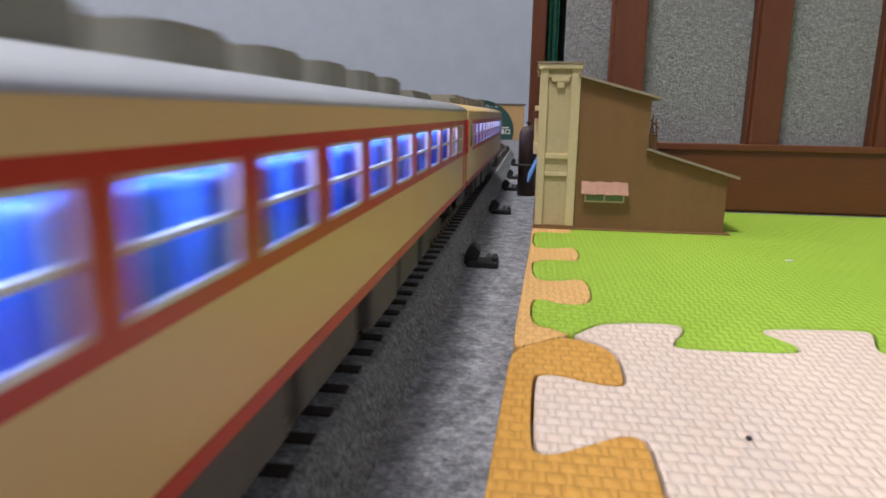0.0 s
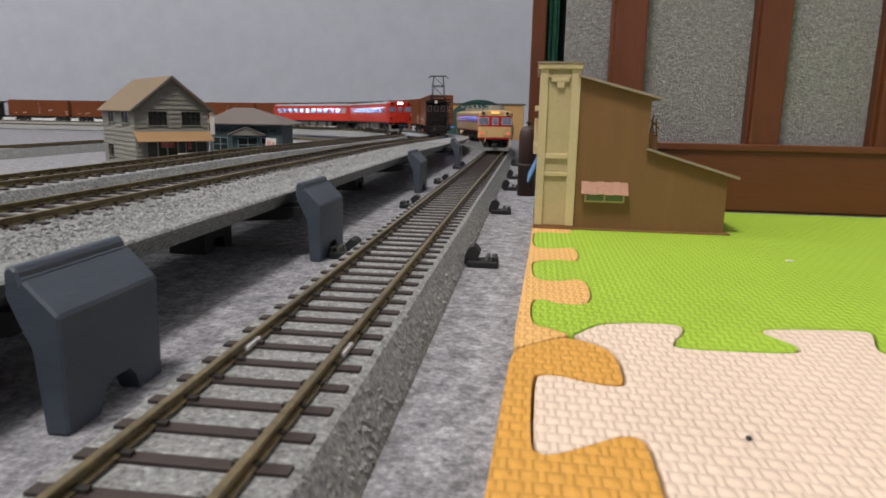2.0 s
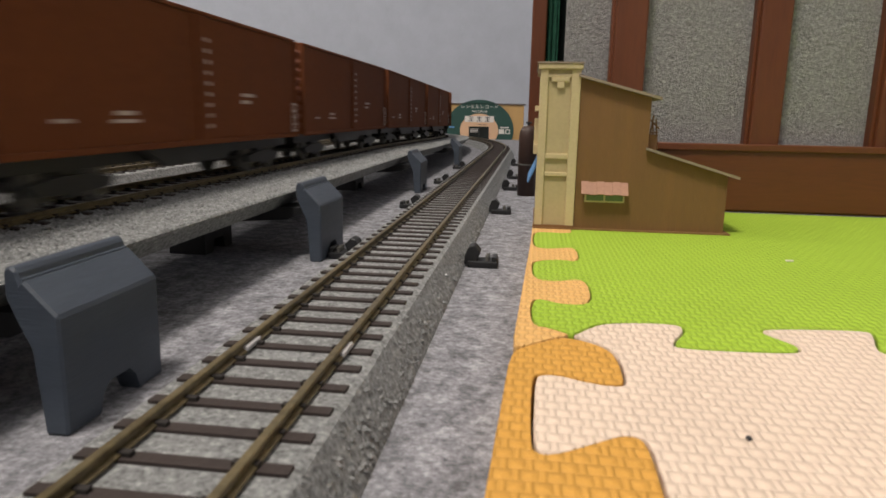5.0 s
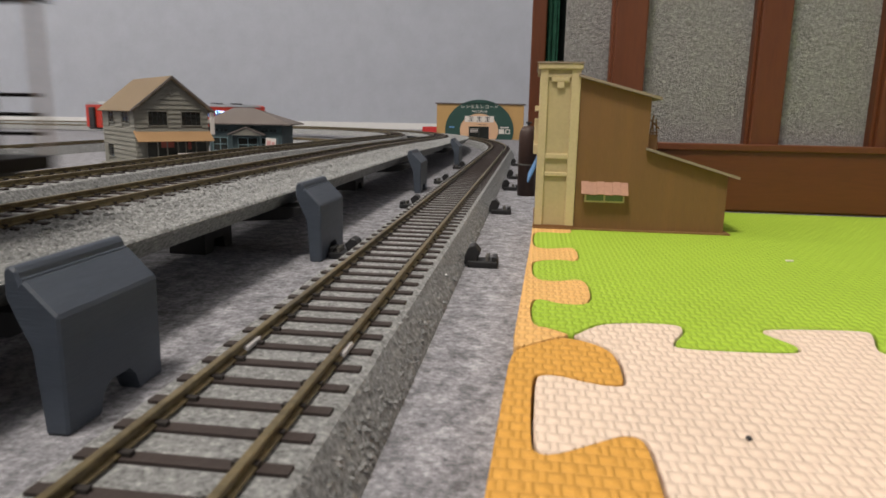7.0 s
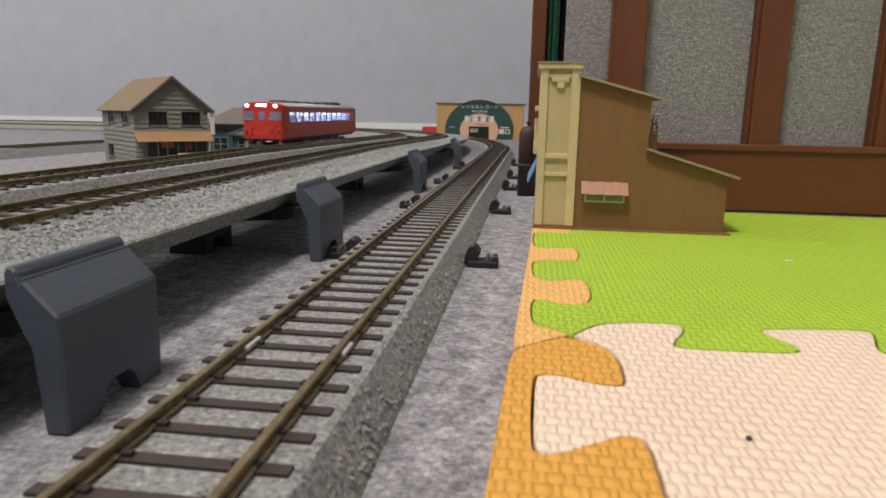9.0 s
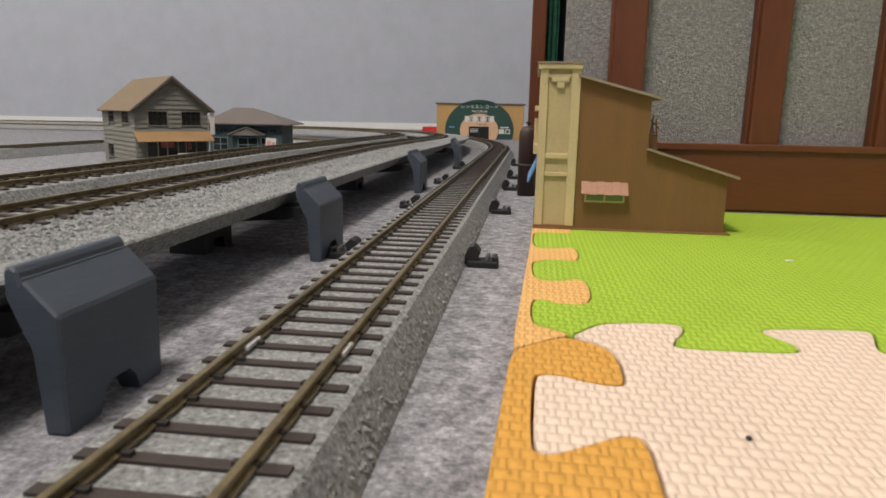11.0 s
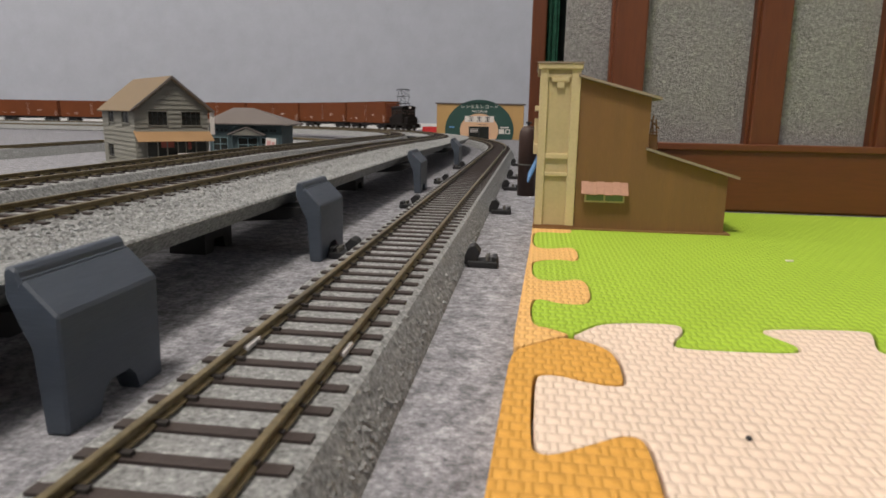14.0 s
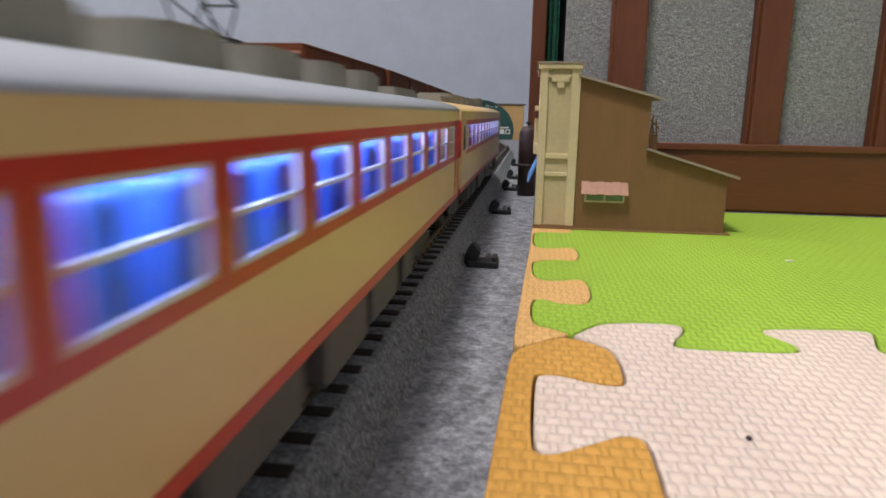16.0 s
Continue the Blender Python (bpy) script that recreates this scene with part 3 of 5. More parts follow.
for y in (236, 448, 680):
    copy_thing(first, pose(0, y * MM, 0))


def low_pier(x, y, top, turn=0):
    p = root("low_pier", "small dark printed support under the inner deck", "bridge pier", "low deck supports", pose(x * MM, y * MM, 0, 0, 0, turn))
    bm = bmesh.new()
    low = min(-6, top - 2)
    prism(bm, [(-13, -12), (-8, -12), (-6, low), (6, low), (8, -12), (13, -12), (13, top), (-13, top)], "y", -8, 8)
    bmesh.ops.bevel(bm, geom=bm.edges[:], offset=0.4 * MM, segments=1, affect="EDGES")
    part("block", bm, PIER, p)


for y in (190, 420, 640, 850):
    low_pier(-148, y, FAR.z(y) - 11.8)
for a in (12, 20, 28, 36, 43, 50):
    d = 870 + 910 * radians(a)
    spot = NEAR.at(d)
    if NEAR.z(d) - 9.4 > -9.5:
        low_pier(spot.x, spot.y, NEAR.z(d) - 9.4, a)


def track_clip(x, y, turn=0):
    """A black wired feeder clip lying at the foot of the ballast."""
    p = root("feeder_clip", "small black plastic track clip at the foot of the ballast", "track clip", "track clips", pose(x * MM, y * MM, 0, 0, 0, turn))
    bm = bmesh.new()
    box(bm, -1, 9.5, -4, 4, -12, -9.6, 0.4)
    part("base", bm, BLACK, p)
    bm = bmesh.new()
    prism(bm, [(-2.2, -11), (1.6, -11), (3.4, -6.6), (1.2, -4.2), (-0.8, -4.8), (-2.2, -8)], "y", -3.2, 3.2)
    bmesh.ops.bevel(bm, geom=bm.edges[:], offset=0.3 * MM, segments=1, affect="EDGES")
    part("lever", bm, BLACK, p)
    for k in (-2.4, 0, 2.4):
        bm = bmesh.new()
        rod(bm, (5.8, k, -9.8), (5.8, k, -7.9), 0.7, 10)
        part("pin", bm, UNDER, p)
    bm = bmesh.new()
    box(bm, 7.4, 9.2, -3.6, 3.6, -9.7, -8.0, 0.3)
    part("stop", bm, BLACK, p)


for x, y, a in ((21.5, 228, 0), (21.8, 356, 0), (23.2, 470, 4), (23.5, 556, 0), (22, 700, 0)):
    track_clip(x, y, a)
for x, y in ((-21.2, 232), (-21.4, 365), (-22, 500), (-24, 640)):
    track_clip(x, y, 180)

# ---------- rolling stock (x along the track, z above the rail head) ----------


def bogie(parent, x, frame_mat=BLACK, base=24, r=5.2):
    b = bmesh.new()
    for s in (-1, 1):
        y0, y1 = sorted((s * 10.4, s * 12.2))
        prism(b, [(x - base / 2 - 6, 6.5), (x - base / 2 - 4, 4.2), (x - 5, 3.6), (x - 4, 2.6), (x + 4, 2.6), (x + 5, 3.6), (x + base / 2 + 4, 4.2), (x + base / 2 + 6, 6.5), (x + 6, 8.2), (x - 6, 8.2)], "y", y0, y1)
    box(b, x - 5, x + 5, -11, 11, 6, 10)
    g = part("bogie", b, frame_mat, parent)
    for dx in (-base / 2, base / 2):
        w = bmesh.new()
        for s in (-1, 1):
            disc(w, (x + dx, s * 8.7, r), r, "y", 2.4, 18)
            disc(w, (x + dx, s * 7.4, r), r + 0.5, "y", 0.5, 18)
        rod(w, (x + dx, -9, r), (x + dx, 9, r), 1.0, 8)
        part("wheelset", w, UNDER, g)
    return g


def nose(bm, z0, z1, k=0.0):
    half = [(-119.5, 18.3), (-124.6, 18.0 - k), (-126.9, 16.9 - k), (-127.8, 14.6 - k), (-128.2, 8.0), (-128.3, 0)]
    pts = half + [(x, -y) for x, y in reversed(half[:-1])]
    prism(bm, pts, "z", z0, z1)


def ring(bm, y0, y1, z0, z1, x, t, d):
    """A rectangular frame standing across the car at x."""
    box(bm, x - d, x, y0 - t, y1 + t, z0 - t, z0)
    box(bm, x - d, x, y0 - t, y1 + t, z1, z1 + t)
    box(bm, x - d, x, y0 - t, y0, z0, z1)
    box(bm, x - d, x, y1, y1 + t, z0, z1)


def railcar(name, label, group, lower, band, upper, roof_mat, vent_mat, light, sign, lamp, tail, dome_mat, split):
    car = root(name, label, "railcar", group)
    W, T = 18.3, 1.0
    zb, z0, z1, ze = 14.8, 28.0, 36.8, 41.0
    opens = [(-110.4 + 19.4 * i, -110.4 + 19.4 * i + 14.6) for i in range(11)]
    small = [(101.4, 115.4)]
    every = sorted(opens + small)
    for s in (-1, 1):
        y0, y1 = sorted((s * W, s * (W - T)))
        b = bmesh.new()
        box(b, -119.5, 127.6, y0, y1, zb + 1.6, 26.6)
        part("lower_side", b, lower, car)
        b = bmesh.new()
        xs = [-119.5] + [v for o in every for v in o] + [127.6]
        box(b, -119.5, 127.6, y0, y1, 26.6, z0)
        box(b, -119.5, 127.6, y0, y1, z1, 38.2)
        for a, c in zip(xs[0::2], xs[1::2]):
            box(b, a, c, y0, y1, z0, z1)
        part("window_band", b, band, car)
        b = bmesh.new()
        box(b, -119.5, 127.6, y0, y1, 38.2, ze)
        part("cant_rail", b, upper, car)
        b = bmesh.new()
        yy = sorted((s * (W + 0.12), s * (W - T)))
        box(b, -119.5, 127.6, yy[0], yy[1], zb, zb + 1.6)
        part("skirt_stripe", b, band, car)
        # door lines
        for a, c in ((-117.4, -116.8), (117.4, 124.5)):
            b = bmesh.new()
            yy = sorted((s * (W - 0.2), s * (W + 0.22)))
            for xx in (a, c):
                box(b, xx - 0.3, xx + 0.3, yy[0], yy[1], zb + 2, 38.5)
            part("door_edge", b, band, car)
        if lower is IVORY:
            yy = sorted((s * (W + 0.25), s * (W - 0.9)))
            box_part("cab_door", (-124.4, -117.8, yy[0], yy[1], 27.3, 38.4), lower, car)
    # windows share their meshes
    fb = bmesh.new()
    w2, h2 = 7.3, 4.4
    gx, gz = [-w2, -w2 + 0.32, w2 - 0.32, w2], [-h2, -h2 + 0.5, -0.24, 0.24, h2 - 0.45, h2]
    for i in range(3):
        for k in range(5):
            if i != 1 or k in (0, 2, 4):
                box(fb, gx[i], gx[i + 1], -0.3, 0.3, gz[k], gz[k + 1])
    bmesh.ops.remove_doubles(fb, verts=fb.verts[:], dist=1e-7)
    frame_mesh = mesh_of("window", fb, FRAME_SILVER)
    pb = bmesh.new()
    box(pb, -w2 + 0.3, w2 - 0.3, -0.1, 0.1, -h2 + 0.3, h2 - 0.3)
    pane_mesh = mesh_of("pane", pb, GLASS)
    frost_mesh = pane_mesh.copy()
    frost_mesh.materials[0] = FROST
    for s in (-1, 1):
        for a, c in every:
            o = new("window", frame_mesh)
            o.parent = car
            o.location = ((a + c) / 2 * MM, s * (W - 0.35) * MM, (z0 + z1) / 2 * MM)
            o.scale = ((c - a) / 14.6, 1, 1)
            q = new("pane", frost_mesh if (a, c) in small else pane_mesh)
            q.parent = o
            q.visible_shadow = False
    # floor, seats and lighting inside
    box_part("cabin_floor", (-119, 127, -W + T, W - T, zb, zb + 1.2), CABIN, car)
    sb = bmesh.new()
    box(sb, -1.8, 1.8, -4.6, 4.6, 0, 19.0, 0.8)
    box(sb, -4.0, 4.0, -4.6, 4.6, 0, 6.0, 0.8)
    cloth = SEAT_BLUE if lower is IVORY else SEAT_PALE
    seat_mesh = mesh_of("seat", sb, cloth)
    for s in (-1, 1):
        for i in range(23):
            o = new("seat", seat_mesh)
            o.parent = car
            o.location = ((-113.0 + 9.7 * i) * MM, s * 11.4 * MM, (zb + 1.3) * MM)
    # block added along the aisle to catch cabin light and brighten the windows
    box_part("seat_row", (-117, 112, -3.4, 3.4, zb + 1.2, 35.4), cloth, car, bev=0.8)
    box_part("ceiling_lining", (-119, 127, -W + T, W - T, 40.3, 40.9), CABIN, car)
    for s in (-1, 1):
        box_part("cabin_light", (-98, 112, s * 9 - 1.6, s * 9 + 1.6, 39.5, 40.2), light, car, "lit strip of cabin lighting")
    box_part("end_wall", (126.6, 127.6, -W + T, W - T, zb, ze), upper, car)
    b = bmesh.new()
    box(b, 127.6, 130.6, -6, 6, 14, 38, 0.6)
    part("gangway", b, BLACK, car, "black gangway bellows")
    # roof
    b = bmesh.new()
    secs = [(-128.3, 2.9, 15.4), (-127.4, 3.5, 17.0), (-125.0, 3.8, 18.1), (-119.5, 3.8, 18.4), (split, 3.8, 18.4)]
    secs2 = [(split, 3.8, 18.4), (127.6, 3.8, 18.4)]
    for nm, ss, mt in (("cab_roof", secs, dome_mat), ("roof", secs2, roof_mat)):
        b = bmesh.new()
        rings = []
        for x, h, w in ss:
            r_ = []
            for i in range(15):
                t = math.pi * i / 14
                cy, sz = math.cos(t), math.sin(t)
                r_.append(b.verts.new(Vector((x, w * math.copysign(abs(cy) ** 0.85, cy), ze - 0.01 + h * sz ** 1.1)) * MM))
            rings.append(r_)
        for a, c in zip(rings, rings[1:]):
            for i in range(14):
                f = b.faces.new((a[i], c[i], c[i + 1], a[i + 1]))
                f.smooth = True
            b.faces.new((a[0], a[14], c[14], c[0]))
        b.faces.new(rings[0])
        b.faces.new(rings[-1])
        bmesh.ops.recalc_face_normals(b, faces=b.faces[:])
        part(nm, b, mt, car)
    # cab front
    for nm, za, zc, mt in (("front_stripe", zb - 0.4, zb + 1.4, band), ("front_panel", zb + 1.4, 27.4, lower), ("front_band", 27.4, 38.6, band), ("brow", 38.6, ze, upper)):
        b = bmesh.new()
        nose(b, za, zc)
        part(nm, b, mt, car)
    for a, c in ((-17.0, -7.2), (-2.7, 2.7), (7.2, 17.0)):
        b = bmesh.new()
        ring(b, a, c, 29.6, 36.6, -128.05, 0.4, 0.5)
        fr = part("windscreen", b, FRAME_SILVER if lower is IVORY else band, car)
        b = bmesh.new()
        box(b, -128.45, -128.3, a, c, 29.6, 36.6)
        part("pane", b, SCREEN, fr)
    for y in (-9.0, 9.0):
        b = bmesh.new()
        rod(b, (-128.8, y, 29.4), (-128.8, y + 3.4, 32.2), 0.18, 6)
        part("wiper", b, FRAME_SILVER, car)
    b = bmesh.new()
    box(b, -129.0, -127.2, -4.7, 4.7, 40.4, 43.3, 0.4)
    sg = part("sign_box", b, upper, car)
    b = bmesh.new()
    box(b, -129.2, -128.9, -4.1, 4.1, 40.8, 42.9, 0.1)
    part("sign_pane", b, sign, sg, "lit destination sign")
    for y in (-12.7, 12.7):
        b = bmesh.new()
        disc(b, (-127.6, y, 41.4), 2.0, "x", 3.2, 20)
        h = part("headlamp", b, upper, car)
        b = bmesh.new()
        disc(b, (-129.3, y, 41.4), 1.45, "x", 0.5, 18)
        part("lens", b, lamp, h)
        b = bmesh.new()
        disc(b, (-128.3, y * 1.14, 20.2), 1.75, "x", 1.0, 18)
        h = part("tail_lamp", b, lower, car)
        b = bmesh.new()
        disc(b, (-128.95, y * 1.14, 20.2), 1.1, "x", 0.5, 14)
        part("lens", b, tail, h)
    # pipes, hooks and steps on the front
    bits = [((-128.4, -9, 17.5), (-129.6, -9, 23.5)), ((-128.4, 9, 17.5), (-129.6, 9, 23.5)), ((-129.2, -16, 6), (-128.6, -16, 16)), ((-129.2, 10.5, 11), (-129.4, 9.4, 19))]
    for p, q in bits:
        b = bmesh.new()
        rod(b, p, q, 0.55, 8)
        part("hose", b, lower, car)
    for y, z in ((-11, 18.4), (11, 18.4), (-6.5, 21), (8.5, 24), (0, 26.6), (12, 16.6), (-12, 25)):
        b = bmesh.new()
        box(b, -129.2, -128, y - 1.2, y + 1.2, z - 0.55, z + 0.55, 0.2)
        part("bracket", b, lower, car)
    for i in range(5):
        b = bmesh.new()
        box(b, -129.0, -128, -4.4 + i * 1.9, -3.2 + i * 1.9, 16.4, 17.6, 0.2)
        part("plug", b, lower, car)
    # plough and coupler
    b = bmesh.new()
    prism(b, [(-16.5, 12), (-16.5, 2.2), (16.5, 2.2), (16.5, 12), (14.2, 12), (13.4, 5.4), (-13.4, 5.4), (-14.2, 12)], "x", -127.6, -125.8)
    part("plough", b, PLOUGH, car, "grey snow plough")
    b = bmesh.new()
    box(b, -133.0, -124, -1.6, 1.6, 6.6, 9.2, 0.4)
    box(b, -134.5, -131.2, -3, 3, 6, 9.8, 0.5)
    part("coupler", b, BLACK, car)
    b = bmesh.new()
    box(b, -118, 126, -15.2, 15.2, 12.2, 14.4)
    part("underframe", b, BLACK, car)
    for x, l, w in ((-52, 24, 15.5), (-22, 26, 15), (8, 22, 15.8), (36, 22, 15.2), (60, 10, 15)):
        b = bmesh.new()
        for s in (-1, 1):
            yy = sorted((s * w, s * (w - 9)))
            box(b, x - l / 2, x + l / 2, yy[0], yy[1], 4.6, 12.2, 0.6)
        part("equipment_box", b, UNDER, car)
    for x in (-91, 91):
        bogie(car, x)
    for x, l, w, h in vent_layout[name]:
        b = bmesh.new()
        rr = 4.5 if h > 4 else 0.8
        corner = [(sx * (l / 2 - rr) + rr * math.cos(radians(q)), sy * (w - rr) + rr * math.sin(radians(q))) for sx, sy, q0 in ((1, 1, 0), (-1, 1, 90), (-1, -1, 180), (1, -1, 270)) for q in (q0, q0 + 22, q0 + 45, q0 + 68, q0 + 90)]
        prism(b, [(x + u, v) for u, v in corner], "z", 43.0, 44.0 + h)
        rim = [e for e in b.edges if min(v.co.z for v in e.verts) > (43.5 + h) * MM]
        bmesh.ops.bevel(b, geom=rim, offset=0.7 * MM, segments=2, affect="EDGES")
        part("roof_vent", b, vent_mat, car)
    return car


# the lit cab behind the glass is painted into this pale base colour
SCREEN = paint("lit_cab_windscreen", (0.20, 0.20, 0.29), 0.12, spread=0.3, fine=150, coarse=90, bump=0.0)
vent_layout = {
    "express_railcar": [(-92, 20, 8, 6.0)] + [(-64 + 24.5 * i, 17, 7.5, 4.6) for i in range(6)] + [(90, 30, 9, 2.4)],
    "local_railcar": [(-88 + 34 * i, 14, 6, 2.6) for i in range(5)] + [(78, 34, 8, 3.4), (104, 8, 5, 2.4)],
}
cream_rear = railcar("express_railcar", "ivory and crimson railcar with lit windows and a grey roof", "ivory express train", IVORY, CRIMSON, IVORY, ROOF_GREY, VENT, CABIN_LIGHT, SIGN_WARM, LENS, TAIL_RED, IVORY, -118)
cream_lead = copy_thing(cream_rear, pose(0, 0, 0, 0, 0, 180))
for child in cream_lead.children:
    if child.name.split(".")[0] == "roof":
        child.data = child.data.copy()
        child.data.materials[0] = IVORY
# the leading car has a vestibule door at its inner end
for s in (-1, 1):
    yy = sorted((s * 18.62, s * 17.5))
    vestibule = box_part("vestibule_door", (112.4, 125.6, yy[0], yy[1], 16.6, 38.3), IVORY, cream_lead)
    yy = sorted((s * 18.75, s * 18.3))
    box_part("pane", (116.2, 121.6, yy[0], yy[1], 28.6, 36.6), WINDOW_DARK, vestibule)
red_rear = railcar("local_railcar", "vermilion railcar with lit windows and a pale roof edge", "vermilion local train", VERMILION, VERMILION, VERMILION, ROOF_GREY, RED_ROOF_GREY, CABIN_LIGHT_RED, SIGN_WHITE, LENS, LENS, VERMILION, -119)
red_rear.scale = (1.0, 1.04, 1.07)
red_lead = copy_thing(red_rear, pose(0, 0, 0, 0, 0, 180))
red_single = railcar("local_railcar", "single vermilion railcar with bright headlamps", "vermilion local train", VERMILION, VERMILION, VERMILION, ROOF_GREY, RED_ROOF_GREY, CABIN_LIGHT_RED, SIGN_WHITE, HEAD_WHITE, LENS, VERMILION, -119)
red_single.scale = (1.0, 1.04, 1.07)


def freight_wagon():
    w = root("freight_wagon", "red-oxide brown high-sided freight wagon with ribbed ends", "freight wagon", "brown freight train")
    L, W = 93, 16.6
    box_part("body", (-L, L, -W, W, 14.2, 56.4), WAGON, w, bev=0.5)
    box_part("roof", (-L + 0.5, L - 0.5, -W - 0.5, W + 0.5, 56.4, 57.8), WAGON, w, bev=0.4)
    for s in (-1, 1):
        y = sorted((s * (W - 0.2), s * (W + 0.9)))
        for x0, x1, z0, z1 in ((-3, 3, 14.6, 56.2), (-L, -L + 2.2, 14.6, 56.2), (L - 2.2, L, 14.6, 56.2)):
            b = bmesh.new()
            box(b, x0, x1, y[0], y[1], z0, z1, 0.25)
            part("post", b, WAGON, w)
        b = bmesh.new()
        box(b, -L, L, y[0], y[1], 13.4, 15.2, 0.3)
        part("side_sill", b, WAGON, w)
        y = sorted((s * (W + 0.02), s * (W + 0.12)))
        for x, z, lx, lz in ((-38 * s, 31, 12, 1.3), (-36 * s, 28.4, 8, 1.3), (44 * s, 24, 9, 1.2), (44 * s, 21.8, 12, 1.0), (70 * s, 22, 6, 1)):
            b = bmesh.new()
            box(b, x - lx / 2, x + lx / 2, y[0], y[1], z - lz / 2, z + lz / 2)
            part("lettering_bar", b, LETTER, w)
        y = sorted((s * (W + 0.9), s * (W + 1.25)))
        b = bmesh.new()
        for k in range(9):
            box(b, -s * 3.6 - 0.9, -s * 3.6 + 0.9, y[0], y[1], 19 + k * 3.6, 20.4 + k * 3.6)
        part("door_fastener", b, LETTER, w, "pale dots of door fasteners")
        b = bmesh.new()
        x = -s * 87
        for k in range(5):
            box(b, x - 2.6, x + 2.6, y[0], y[1], 16 + k * 3.0, 16.7 + k * 3.0)
        for k in (-2.6, 2.2):
            box(b, x + k, x + k + 0.4, y[0], y[1], 15.6, 29)
        part("ladder", b, LETTER, w, "pale metal ladder")
    for s in (-1, 1):
        for k in range(9):
            b = bmesh.new()
            z = 18.4 + k * 4.3
            yw = W - 1.2
            prism(b, [(s * (L - 0.1), z - 1.5), (s * (L + 1.1), z - 0.5), (s * (L + 1.3), z), (s * (L + 1.1), z + 0.5), (s * (L - 0.1), z + 1.5)], "y", -yw, yw)
            part("end_rib", b, WAGON_RIB_LIT, w)
        b = bmesh.new()
        rod(b, (s * 92, 0, 10), (s * 98.3, 0, 10), 1.5, 8)
        box(b, s * 97.4 - 1.6, s * 97.4 + 1.6, -2.4, 2.4, 8, 12)
        part("coupler", b, BLACK, w)
    box_part("underframe", (-L + 2, L - 2, -11, 11, 9.5, 14.2), BLACK, w)
    for x in (-62, 62):
        bogie(w, x, BLACK, 24)
    b = bmesh.new()
    for s in (-1, 1):
        y = sorted((s * 12, s * 14))
        prism(b, [(-34, 13.6), (34, 13.6), (22, 7.5), (-22, 7.5)], "y", y[0], y[1])
    part("truss", b, BLACK, w)
    return w


